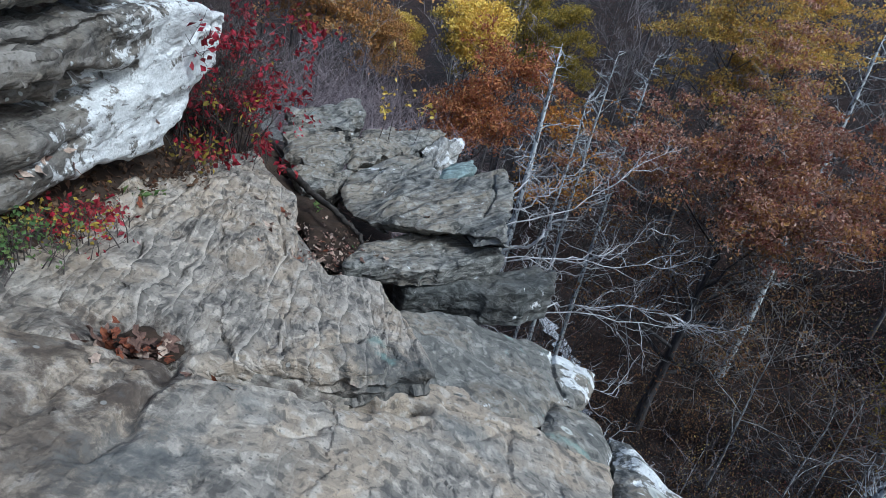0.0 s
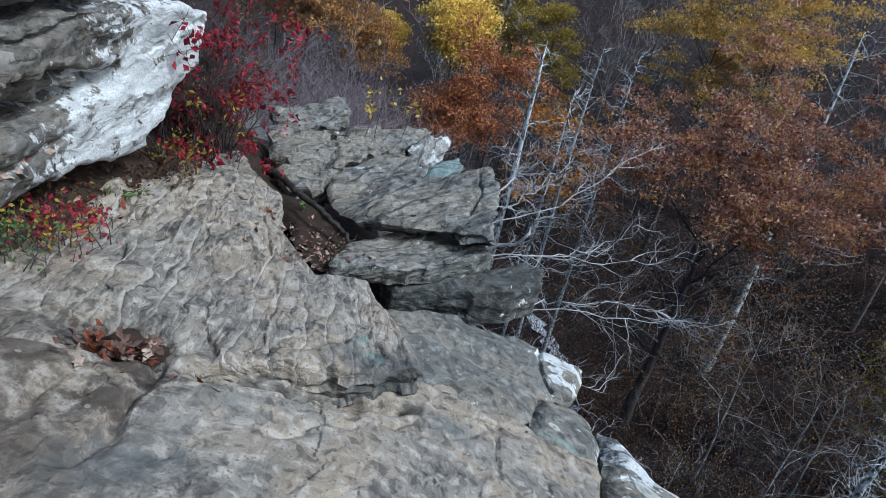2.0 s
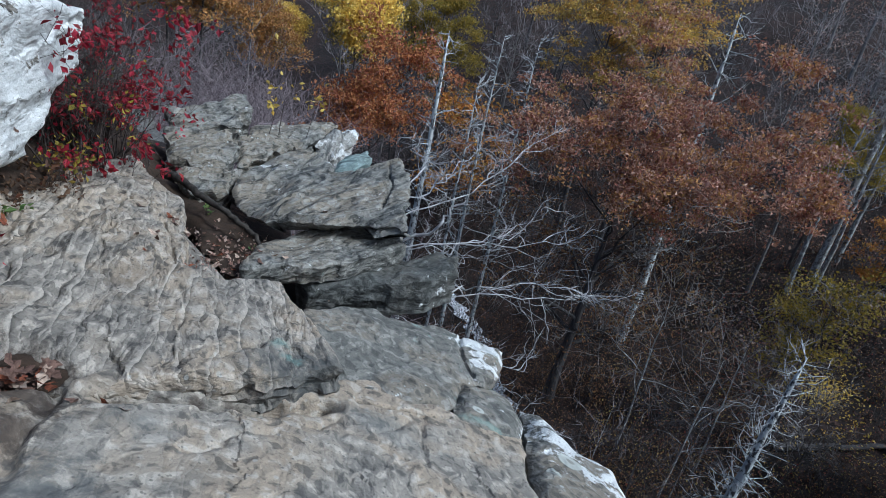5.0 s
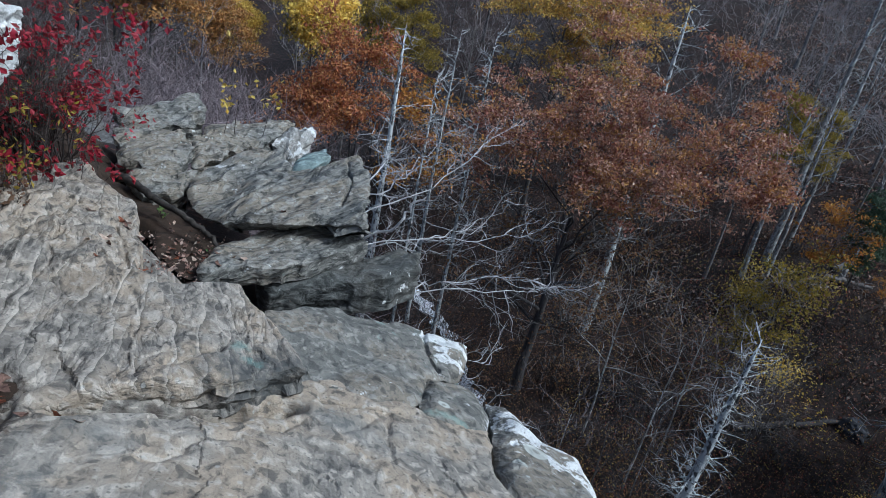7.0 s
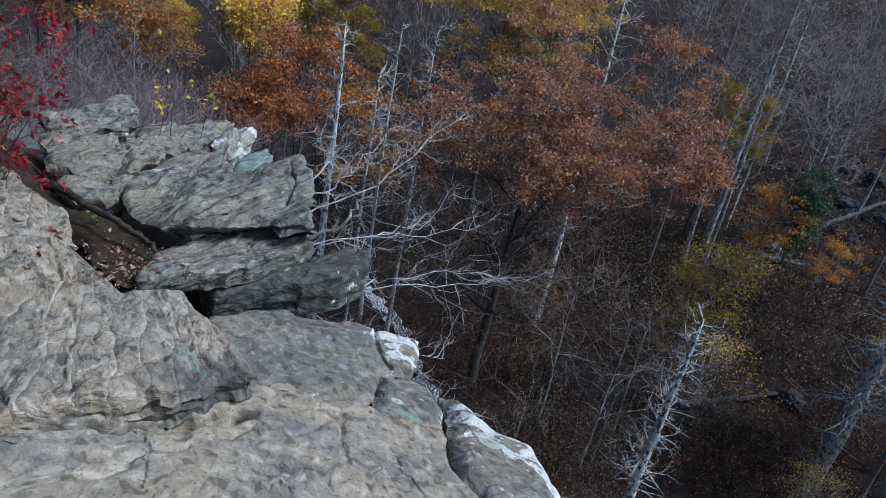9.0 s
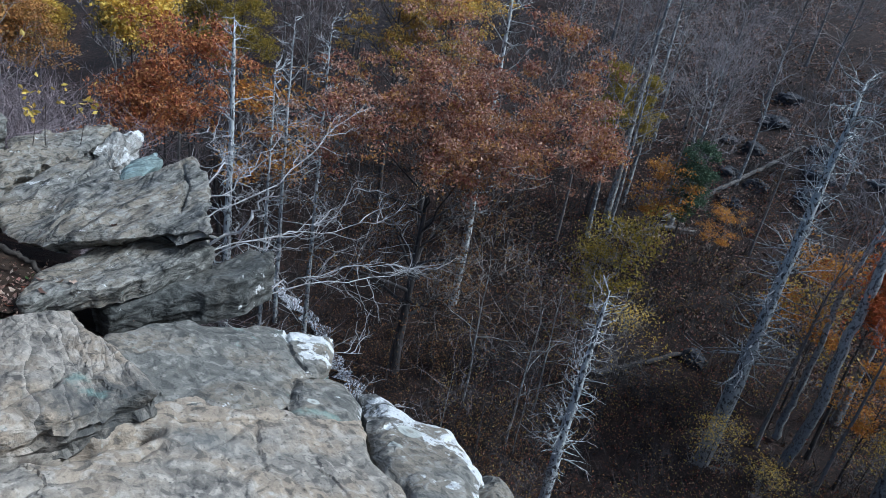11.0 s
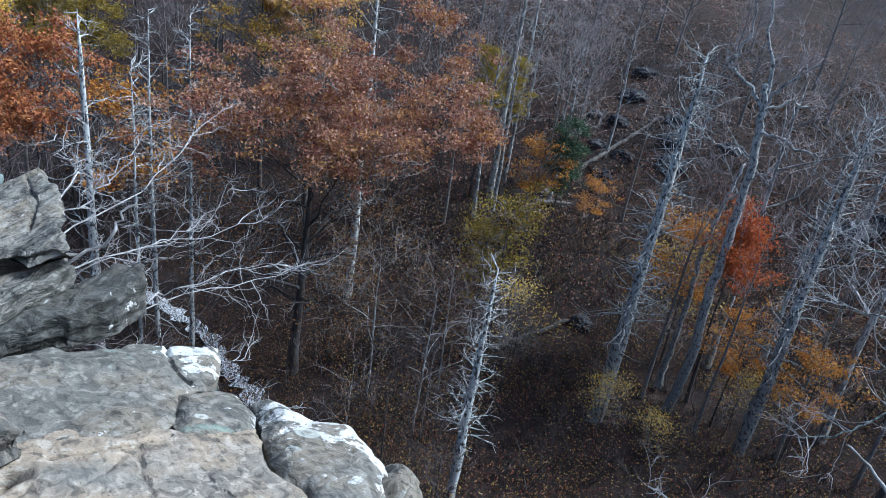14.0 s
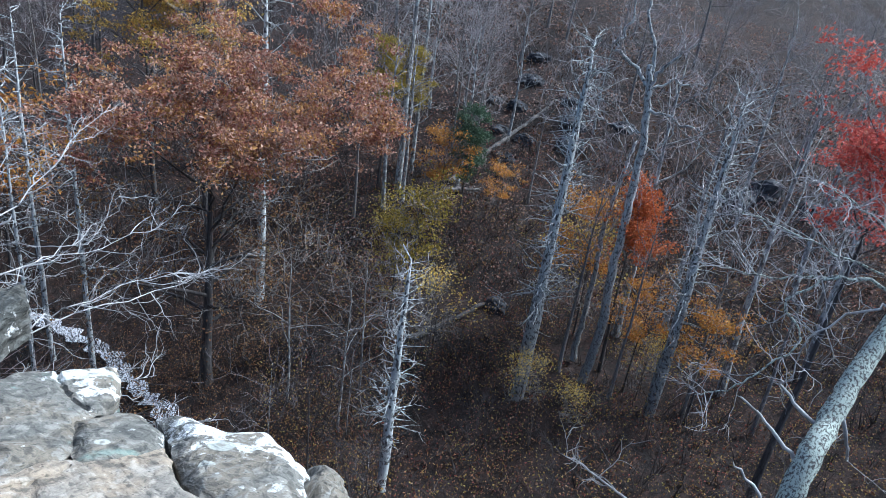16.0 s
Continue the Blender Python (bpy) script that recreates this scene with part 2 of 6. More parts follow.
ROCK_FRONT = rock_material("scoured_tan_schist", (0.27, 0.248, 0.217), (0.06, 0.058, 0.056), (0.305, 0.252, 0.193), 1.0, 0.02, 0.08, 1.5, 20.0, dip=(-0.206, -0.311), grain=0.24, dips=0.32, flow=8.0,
                           stains_and_shade=((-1.5, 1.2, 0.7, 0.55, 0.7, MUDSHADE), (-1.72, 1.88, 0.4, 0.2, 0.9, MUDSHADE), (-0.8, 2.76, 0.4, 0.16, 0.4, MUDSHADE), (-1.53, 1.62, 0.14, 0.36, 0.8, MUDSHADE), (-1.95, 1.58, 0.36, 0.26, 0.7, MUDSHADE), (-0.3, 2.9, 0.5, 0.2, 0.45, SLATE),
                                   (-1.25, 1.35, 0.3, 0.4, 0.55, SLATE), (-1.2, 1.95, 0.2, 0.14, 0.4, SLATE), (-1.4, 2.1, 0.08, 0.08, 0.8, MUDSHADE), (-1.28, 2.24, 0.08, 0.08, 0.75, MUDSHADE), (-1.17, 2.38, 0.07, 0.08, 0.75, MUDSHADE), (-1.05, 2.53, 0.07, 0.08, 0.7, MUDSHADE)))
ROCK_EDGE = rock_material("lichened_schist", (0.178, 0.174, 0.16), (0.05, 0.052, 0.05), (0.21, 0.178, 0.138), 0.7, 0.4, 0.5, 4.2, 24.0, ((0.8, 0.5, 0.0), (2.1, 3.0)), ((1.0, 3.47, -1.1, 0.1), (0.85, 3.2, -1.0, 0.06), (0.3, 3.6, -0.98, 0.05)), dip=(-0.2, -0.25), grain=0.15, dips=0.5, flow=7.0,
                          stains_and_shade=((0.4, 3.47, 0.3, 0.04, 0.45, TEAL), (0.25, 4.8, 0.4, 0.12, 0.4, TEAL)))
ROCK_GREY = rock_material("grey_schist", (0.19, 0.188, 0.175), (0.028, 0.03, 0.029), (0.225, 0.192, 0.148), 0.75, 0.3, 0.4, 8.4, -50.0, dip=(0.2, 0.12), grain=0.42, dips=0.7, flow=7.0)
# Lichened slate, the face's shade put into the whole stone's colour.
ROCK_LOW = rock_material("spotted_schist_with_shade", (0.09, 0.093, 0.09), (0.018, 0.02, 0.019), (0.09, 0.082, 0.07), 0.4, 0.22, 0.35, 8.9, -50.0, ((1.0, 0.1, 0.0), (-0.1, 2.0)), dip=(0.1, 0.02), grain=0.15, dips=0.45, flow=6.0)
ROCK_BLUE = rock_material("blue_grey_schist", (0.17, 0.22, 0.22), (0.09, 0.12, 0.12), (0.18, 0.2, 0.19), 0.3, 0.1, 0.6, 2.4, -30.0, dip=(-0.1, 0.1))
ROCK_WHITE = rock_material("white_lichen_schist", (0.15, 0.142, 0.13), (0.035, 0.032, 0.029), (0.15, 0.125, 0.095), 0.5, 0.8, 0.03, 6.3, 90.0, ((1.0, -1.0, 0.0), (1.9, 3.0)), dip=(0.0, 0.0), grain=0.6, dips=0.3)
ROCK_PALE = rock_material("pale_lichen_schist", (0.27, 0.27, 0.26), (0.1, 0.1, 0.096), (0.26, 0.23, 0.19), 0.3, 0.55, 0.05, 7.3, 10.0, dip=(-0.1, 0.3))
# Schist for the cliff, the ledges' shade put into its colour.
ROCK_SHADED = rock_material("shaded_schist", (0.12, 0.118, 0.116), (0.045, 0.045, 0.044), (0.12, 0.105, 0.09), 0.4, 0.0, 0.2, 5.1, 10.0)


def plain_material(name, a, b, scale=6.0, rough=0.9, bump=0.01, stretch=(1, 1, 1)):
    m, nt, bsdf = nodes_of(name, rough)
    v = mapped(nt, scale=stretch)
    n1 = tex_noise(nt, v, scale, 8, 0.65, 0.3)
    n2 = tex_noise(nt, v, scale * 7, 4, 0.7)
    col = mix(nt, ramp(nt, n1, ((0.35, 0.0), (0.65, 1.0))), a, b)
    col = mix(nt, 0.4, col, ramp(nt, n2, ((0.3, 0.4), (0.7, 1.0))), "MULTIPLY")
    nt.links.new(col, bsdf.inputs["Base Color"])
    relief(nt, bsdf, n1, bump, 0.8)
    return m


def spotted_bark(name, a, b, lichen, scale, edge, above=None):
    """Dark bark with patches of pale lichen; above: the heights between which the lichen sets in."""
    m, nt, bsdf = nodes_of(name, 0.9)
    v = mapped(nt, scale=(1, 1, 0.55))
    n1, n2, n3 = tex_noise(nt, v, scale, 8, 0.68, 0.4), tex_noise(nt, v, scale * 2.5, 6, 0.65), tex_noise(nt, v, scale * 10, 5, 0.7)
    col = mix(nt, ramp(nt, n2, ((0.35, 0.0), (0.65, 1.0))), a, b)
    crust = ramp(nt, n1, ((edge, 0.0), (edge + 0.05, 0.95)))
    if above:
        sep, mr = nt.nodes.new("ShaderNodeSeparateXYZ"), nt.nodes.new("ShaderNodeMapRange")
        nt.links.new(mapped(nt), sep.inputs[0])
        nt.links.new(sep.outputs["Z"], mr.inputs["Value"])
        for key, value in (("From Min", above[0]), ("From Max", above[1]), ("To Min", 0.4), ("To Max", 1.0)):
            mr.inputs[key].default_value = value
        crust = times(nt, crust, mr.outputs[0])
    col = mix(nt, crust, col, lichen)
    col = mix(nt, 0.5, col, ramp(nt, n3, ((0.3, 0.4), (0.7, 1.1))), "MULTIPLY")
    nt.links.new(col, bsdf.inputs["Base Color"])
    b1 = relief(nt, bsdf, n2, 0.06 / scale, 0.9)
    relief(nt, bsdf, n3, 0.02 / scale, 0.8, b1)
    return m


def leaf_material(name, colours, rough=0.6):
    """Leaves, each of its own tint."""
    m, nt, bsdf = nodes_of(name, rough)
    g = nt.nodes.new("ShaderNodeNewGeometry")
    stops = [(i / max(1, len(colours) - 1), c) for i, c in enumerate(colours)]
    col = ramp(nt, g.outputs["Random Per Island"], stops)
    info = nt.nodes.new("ShaderNodeObjectInfo")
    shade = ramp(nt, info.outputs["Random"], ((0.0, 0.7), (1.0, 1.0)))
    col = mix(nt, 1.0, col, shade, "MULTIPLY")
    nt.links.new(col, bsdf.inputs["Base Color"])
    tr = nt.nodes.new("ShaderNodeBsdfTranslucent")
    nt.links.new(col, tr.inputs["Color"])
    ms = nt.nodes.new("ShaderNodeMixShader")
    ms.inputs[0].default_value = 0.35
    nt.links.new(bsdf.outputs[0], ms.inputs[1])
    nt.links.new(tr.outputs[0], ms.inputs[2])
    nt.links.new(ms.outputs[0], nt.nodes["Material Output"].inputs["Surface"])
    return m


def ground_material():
    m, nt, bsdf = nodes_of("leaf_littered_forest_floor", 0.95)
    v = mapped(nt)
    big = tex_noise(nt, v, 0.12, 5, 0.6, 0.5)
    mid = tex_noise(nt, v, 0.9, 9, 0.7, 0.4)
    fine = tex_noise(nt, v, 4.0, 8, 0.8)
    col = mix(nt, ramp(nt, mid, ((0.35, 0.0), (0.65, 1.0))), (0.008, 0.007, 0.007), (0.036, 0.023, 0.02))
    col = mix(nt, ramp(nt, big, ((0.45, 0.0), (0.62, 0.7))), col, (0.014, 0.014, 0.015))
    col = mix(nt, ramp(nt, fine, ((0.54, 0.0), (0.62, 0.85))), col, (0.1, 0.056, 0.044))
    nt.links.new(col, bsdf.inputs["Base Color"])
    b1 = relief(nt, bsdf, mid, 0.3, 0.7)
    relief(nt, bsdf, fine, 0.06, 0.7, b1)
    return m


GROUND = ground_material()
SOIL = plain_material("brown_soil", (0.020, 0.014, 0.010), (0.055, 0.036, 0.025), 9.0, 0.95, 0.02)
BARK = plain_material("grey_brown_bark", (0.115, 0.107, 0.105), (0.274, 0.263, 0.259), 5.0, 0.9, 0.02, (3, 3, 0.6))
TWIG = plain_material("mauve_grey_twigs", (0.22, 0.195, 0.205), (0.52, 0.48, 0.49), 2.0, 0.85, 0.004)
SNAGWOOD = spotted_bark("weathered_lichened_snag_wood", (0.045, 0.043, 0.044), (0.13, 0.13, 0.135), (0.6, 0.64, 0.66), 6.0, 0.44)
BIGSNAG = spotted_bark("dark_snag_wood_lichened_above", (0.035, 0.033, 0.034), (0.11, 0.108, 0.112), (0.58, 0.62, 0.63), 9.0, 0.44, (3.0, 12.0))
PALEBARK = spotted_bark("pale_tree_bark", (0.13, 0.128, 0.13), (0.26, 0.26, 0.265), (0.52, 0.55, 0.56), 4.0, 0.5)
DEADWOOD = plain_material("bleached_dead_twigs", (0.24, 0.24, 0.25), (0.62, 0.62, 0.64), 5.0, 0.8, 0.004)
SAPTWIG = plain_material("dark_sapling_twigs", (0.036, 0.032, 0.033), (0.085, 0.076, 0.078), 2.0, 0.85, 0.004)
SPRAYTWIG = plain_material("pale_spray_twigs", (0.07, 0.065, 0.064), (0.34, 0.32, 0.318), 0.7, 0.85, 0.003)
BARETWIG = plain_material("dark_grey_twigs", (0.11, 0.1, 0.107), (0.32, 0.29, 0.305), 2.0, 0.85, 0.004)
MAUVETWIG = plain_material("mauve_thicket_twigs", (0.115, 0.094, 0.104), (0.29, 0.243, 0.262), 2.0, 0.85, 0.004)
OAKTWIG = plain_material("grey_brown_oak_twigs", (0.13, 0.122, 0.118), (0.4, 0.375, 0.36), 1.5, 0.85, 0.004)
SAPBARK = plain_material("dark_sapling_bark", (0.04, 0.037, 0.037), (0.12, 0.112, 0.112), 4.0, 0.9, 0.01, (3, 3, 0.6))
BRUSHTWIG = plain_material("dark_brush_twigs", (0.03, 0.025, 0.024), (0.1, 0.086, 0.082), 1.0, 0.85, 0.003)
ROOTWOOD = plain_material("dark_root_wood", (0.012, 0.010, 0.009), (0.060, 0.052, 0.046), 14.0, 0.85, 0.01, (1, 1, 1))
RUST = leaf_material("rust_oak_leaves", ((0.42, 0.19, 0.11), (0.6, 0.33, 0.22), (0.2, 0.095, 0.06), (0.76, 0.53, 0.4), (0.46, 0.19, 0.14)))
RUSSET = leaf_material("dark_russet_oak_leaves", ((0.34, 0.12, 0.085), (0.52, 0.22, 0.16), (0.17, 0.07, 0.055), (0.7, 0.42, 0.34)))
TAWNY = leaf_material("tawny_orange_oak_leaves", ((0.54, 0.28, 0.1), (0.66, 0.38, 0.14), (0.36, 0.2, 0.08), (0.42, 0.17, 0.07)))
DOME = leaf_material("orange_rust_leaves", ((0.3, 0.1, 0.05), (0.5, 0.2, 0.08), (0.62, 0.32, 0.12), (0.2, 0.08, 0.05), (0.45, 0.15, 0.08)))
ORANGE = leaf_material("orange_leaves", ((0.62, 0.25, 0.06), (0.74, 0.34, 0.07), (0.68, 0.42, 0.1), (0.42, 0.15, 0.05)))
YELLOW = leaf_material("yellow_leaves", ((0.78, 0.56, 0.1), (0.86, 0.68, 0.16), (0.64, 0.4, 0.06), (0.8, 0.62, 0.2)))
GOLD = leaf_material("golden_leaves", ((0.86, 0.58, 0.12), (0.9, 0.68, 0.18), (0.72, 0.38, 0.09), (0.56, 0.44, 0.14), (0.36, 0.22, 0.09)))
AMBER = leaf_material("amber_leaves", ((0.5, 0.24, 0.08), (0.6, 0.34, 0.11), (0.32, 0.16, 0.08), (0.44, 0.32, 0.12)))
OLIVE = leaf_material("olive_yellow_leaves", ((0.32, 0.26, 0.055), (0.5, 0.37, 0.06), (0.2, 0.18, 0.045), (0.55, 0.38, 0.06)))
REDORANGE = leaf_material("red_orange_leaves", ((0.637, 0.162, 0.060), (0.722, 0.221, 0.068), (0.510, 0.128, 0.051), (0.680, 0.272, 0.085)))
CRIMSON = leaf_material("crimson_leaves", ((0.3, 0.015, 0.035), (0.45, 0.03, 0.06), (0.17, 0.012, 0.022), (0.42, 0.06, 0.06), (0.5, 0.07, 0.11)))
SCARLET = leaf_material("scarlet_leaves", ((0.68, 0.11, 0.09), (0.8, 0.2, 0.15), (0.48, 0.08, 0.07), (0.7, 0.26, 0.18)))
GREEN = leaf_material("green_leaves", ((0.07, 0.13, 0.045), (0.13, 0.22, 0.07), (0.22, 0.28, 0.1)))
PINE = leaf_material("dull_evergreen_needles", ((0.062, 0.104, 0.068), (0.104, 0.156, 0.094)))
LITTER = leaf_material("fallen_brown_leaves", ((0.080, 0.050, 0.034), (0.144, 0.084, 0.048), (0.056, 0.036, 0.028), (0.200, 0.128, 0.080), (0.120, 0.048, 0.028)))
BRUSH = leaf_material("brush_leaves", ((0.3, 0.11, 0.08), (0.06, 0.03, 0.025), (0.48, 0.24, 0.11), (0.12, 0.08, 0.04), (0.36, 0.1, 0.08), (0.05, 0.03, 0.028), (0.5, 0.34, 0.22)))
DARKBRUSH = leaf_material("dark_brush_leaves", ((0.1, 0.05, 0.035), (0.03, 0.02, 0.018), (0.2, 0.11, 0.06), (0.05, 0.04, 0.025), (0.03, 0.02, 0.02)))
LOWLEAF = leaf_material("dull_russet_leaves", ((0.16, 0.085, 0.05), (0.3, 0.15, 0.07), (0.1, 0.055, 0.04), (0.38, 0.22, 0.09), (0.2, 0.16, 0.07)))
FARLITTER = leaf_material("far_fallen_leaves", ((0.32, 0.18, 0.145), (0.54, 0.34, 0.27), (0.17, 0.105, 0.09), (0.7, 0.57, 0.48), (0.42, 0.22, 0.18)))
UNDER = leaf_material("undergrowth_leaves", ((0.455, 0.328, 0.082), (0.328, 0.173, 0.073), (0.237, 0.218, 0.073), (0.546, 0.410, 0.118), (0.273, 0.109, 0.073)))


# ---- mesh helpers ----
def mesh_from(name, verts, faces, material, smooth=True):
    me = bpy.data.meshes.new(name)
    me.from_pydata(verts.tolist() if isinstance(verts, np.ndarray) else verts, [], faces)
    me.materials.append(material)
    if smooth:
        me.polygons.foreach_set("use_smooth", [True] * len(me.polygons))
    me.update()
    return me


def child(name, me, parent, label=""):
    ob = new(name, me)
    ob.parent = parent
    return tagged(ob, label)


def resample(pts, step):
    """Points every step metres along a closed outline."""
    p = np.array(pts, float)
    nxt = np.roll(p, -1, 0)
    out = []
    for a, b in zip(p, nxt):
        n = max(1, int(round(np.linalg.norm(b - a) / step)))
        out.append(a + (b - a) * (np.arange(n) / n)[:, None])
    return np.concatenate(out)


def inside(q, poly):
    x, y = q[:, 0], q[:, 1]
    r = np.zeros(len(q), bool)
    for (ax, ay), (bx, by) in zip(poly, np.roll(poly, -1, 0)):
        cross = (ay > y) != (by > y)
        r ^= cross & (x < (bx - ax) * (y - ay) / (by - ay + 1e-12) + ax)
    return r


def line_distance(q, line, closed=False):
    best = np.full(len(q), 1e9)
    ends = np.roll(line, -1, 0) if closed else line[1:]
    for a, b in zip(line, ends):
        ab = b - a
        s = np.clip(((q - a) @ ab) / (ab @ ab + 1e-12), 0, 1)
        best = np.minimum(best, np.linalg.norm(q - a - s[:, None] * ab, axis=1))
    return best


def facets(u, v, cell_u, cell_v, seed, high, tilt):
    """Heights of a surface broken into flat, slightly tilted flakes with sharp steps between them."""
    r = np.random.RandomState(int(seed * 17) % 9973)
    lo_u, hi_u, lo_v, hi_v = u.min(), u.max(), v.min(), v.max()
    n = max(4, min(700, int((hi_u - lo_u) * (hi_v - lo_v) / (cell_u * cell_v))))
    cu, cv = r.uniform(lo_u, hi_u, n), r.uniform(lo_v, hi_v, n)
    h, tu, tv = r.uniform(-high, high, n), r.normal(0, tilt, n), r.normal(0, tilt * 0.5, n)
    out = np.empty(len(u))
    for i in range(0, len(u), 4000):
        du, dv = (u[i:i + 4000, None] - cu) / cell_u, (v[i:i + 4000, None] - cv) / cell_v
        k = np.argmin(du * du + dv * dv, axis=1)
        out[i:i + 4000] = h[k] + tu[k] * (u[i:i + 4000] - cu[k]) + tv[k] * (v[i:i + 4000] - cv[k])
    return out


def rock_slab(label, outline, plane, thick, material, step=0.04, rough=0.02, wave=0.04, inset=0.12, rim=0.05, turn=24.0,
              cracks=(), pits=(), seed=0.0, ragged=0.035, terrace=0.0, flake=0.3, side=0.45, under=1.3, frame_of=None):
    """A slab of foliated rock: a worn top on a sloping plane, ragged rim, layered sides, undercut below."""
    a, b, c = plane
    o = resample(outline, step)
    o = (np.roll(o, 1, 0) + 2 * o + np.roll(o, -1, 0)) / 4
    d = np.roll(o, -1, 0) - np.roll(o, 1, 0)
    nrm = np.stack([d[:, 1], -d[:, 0]], 1) / (np.linalg.norm(d, axis=1)[:, None] + 1e-9)
    area = 0.5 * np.sum(o[:, 0] * np.roll(o[:, 1], -1) - np.roll(o[:, 0], -1) * o[:, 1])
    if area < 0:
        nrm = -nrm
    o = o + nrm * (ragged * fbm(o[:, 0] * 5 + seed, o[:, 1] * 5, seed, 3))[:, None]
    lo, hi = o.min(0), o.max(0)
    gx, gy = np.meshgrid(np.arange(lo[0], hi[0], step), np.arange(lo[1], hi[1], step * 0.87))
    gx = gx + (np.arange(gx.shape[0]) % 2)[:, None] * step / 2
    g = np.stack([gx.ravel(), gy.ravel()], 1) + np.random.RandomState(int(seed * 10) + 1).uniform(-0.2, 0.2, (gx.size, 2)) * step
    g = g[inside(g, o)]
    dist = line_distance(g, o, True)
    g, dist = g[dist > 0.55 * step], dist[dist > 0.55 * step]
    n = len(o)
    pts = [Vector(p) for p in np.concatenate([o, g])]
    v2, _, f2, _, _, _ = delaunay_2d_cdt(pts, [(i, (i + 1) % n) for i in range(n)], [], 1, 1e-5)
    v2 = np.array([tuple(p) for p in v2])
    if len(v2) != len(pts):
        dist = line_distance(v2, o, True)
    else:
        dist = np.concatenate([np.zeros(n), dist])
    x, y = v2[:, 0], v2[:, 1]
    ca, sa = math.cos(radians(turn)), math.sin(radians(turn))
    u, v = ca * x + sa * y, -sa * x + ca * y
    z = a + b * x + c * y + wave * fbm(x * 0.9 + seed, y * 0.9, seed, 3)
    bend = 0.12 * pn(x * 1.3, y * 1.3, seed + 1) + 0.03 * pn(x * 6, y * 6, seed + 2)
    gate = np.clip(0.55 + 1.3 * fbm(x * 1.1 + 5, y * 1.1, seed + 3, 2), 0.1, 1.5)
    z = z + 1.3 * rough * gate * (1 - 2 * np.abs(pn((u + bend) * 3.6, v * 0.7, seed + 8)))
    for often, high in ((5.5, 1.5),):
        q = (u + bend * 0.6) * often + 1.1 * fbm(u * 2.2, v * 0.9, seed + often, 3)
        saw = q - np.floor(q)
        step_h = 0.5 + 0.5 * pn(np.floor(q) * 3.7, v * 1.3, seed + 4)
        z = z + rough * high * gate * step_h * (saw - np.clip((saw - 0.86) / 0.14, 0, 1))
    z = z + 0.9 * rough * fbm(x * 2.6, y * 2.6, seed + 5, 4, 0.42)
    wu, wv = u + bend + 0.03 * pn(x * 9, y * 9, 5.5), v + 0.05 * pn(x * 7, y * 7, 8.5)
    z = z + flake * (facets(wu, wv, 0.22, 0.75, seed + 1, 0.02, 0.09) + facets(wu, wv, 0.09, 0.26, seed + 2, 0.008, 0.1))
    if terrace:
        q = fbm(u * 1.5 + 3, v * 0.55, seed + 9, 3) * 3
        z = z + terrace * (np.floor(q) + np.clip((q - np.floor(q) - 0.85) / 0.15, 0, 1))
    for line, width, depth in cracks:
        w = width * (1 + 0.5 * pn(x * 6, y * 6, 2.2))
        dd = line_distance(v2 + 0.02 * np.stack([pn(x * 8, y * 8, 1.0), pn(x * 8, y * 8, 9.0)], 1), np.array(line, float))
        z = z - depth * np.exp(-(dd / w) ** 2)
    for px, py, rx, ry, depth in pits:
        e = ((x - px) / rx) ** 2 + ((y - py) / ry) ** 2 + 0.5 * pn(x * 7, y * 7, 4.0)
        z = z - depth * np.exp(-np.maximum(e, 0) ** 1.5)
    z = z - rim * np.clip(1 - dist / (rim * 1.6), 0, 1) ** 2 * (1 + 0.6 * pn(x * 4, y * 4, seed))
    verts = [np.stack([x, y, z], 1)]
    faces = [tuple(f) for f in f2]
    # sides, in uneven layers
    m = max(5, int(thick / 0.035))
    m = min(m, 26)
    ring_prev, z0 = list(range(n)), z[:n]
    along = np.concatenate([[0], np.cumsum(np.linalg.norm(np.diff(o, axis=0), axis=1))])
    aa, dd = np.meshgrid(along, thick * np.arange(1, m + 1) / m)
    aw, dw = aa + 0.04 * pn(aa * 5, dd * 5, seed), dd + 0.1 * pn(aa * 0.7, 0.0, seed) + 0.012 * pn(aa * 6, dd * 3, seed)
    SIDE = (facets(dw.ravel(), aw.ravel(), 0.07, 0.5, seed + 4, 0.035, 0.25) + facets(dw.ravel(), aw.ravel(), 0.035, 0.16, seed + 5, 0.012, 0.2)).reshape(m, n) * np.clip(np.arange(1, m + 1) / 3, 0, 1)[:, None] * side
    count = len(v2)
    for k in range(1, m + 1):
        s = k / m
        depth = thick * s
        off = -inset * s**under + SIDE[k - 1] + 0.015 * fbm(o[:, 0] * 6, o[:, 1] * 6, depth * 14 + seed, 3)
        p = o + nrm * off[:, None]
        base = a + b * o[:, 0] + c * o[:, 1]
        zk = z0 * (1 - s) + base * s - depth
        verts.append(np.stack([p[:, 0], p[:, 1], zk], 1))
        ring = list(range(count, count + n))
        count += n
        for i in range(n):
            j = (i + 1) % n
            faces.append((ring_prev[i], ring[i], ring[j], ring_prev[j]) if area > 0 else (ring_prev[j], ring[j], ring[i], ring_prev[i]))
        ring_prev = ring
    faces.append(tuple(reversed(ring_prev)) if area > 0 else tuple(ring_prev))
    me = mesh_from("rock_slab", np.concatenate(verts), faces, material)
    me.validate()
    me.set_sharp_from_angle(angle=radians(32))
    ob = tagged(new("rock_slab", me), label, "rock")
    if frame_of is not None:
        ob.matrix_basis = frame_of
    return ob


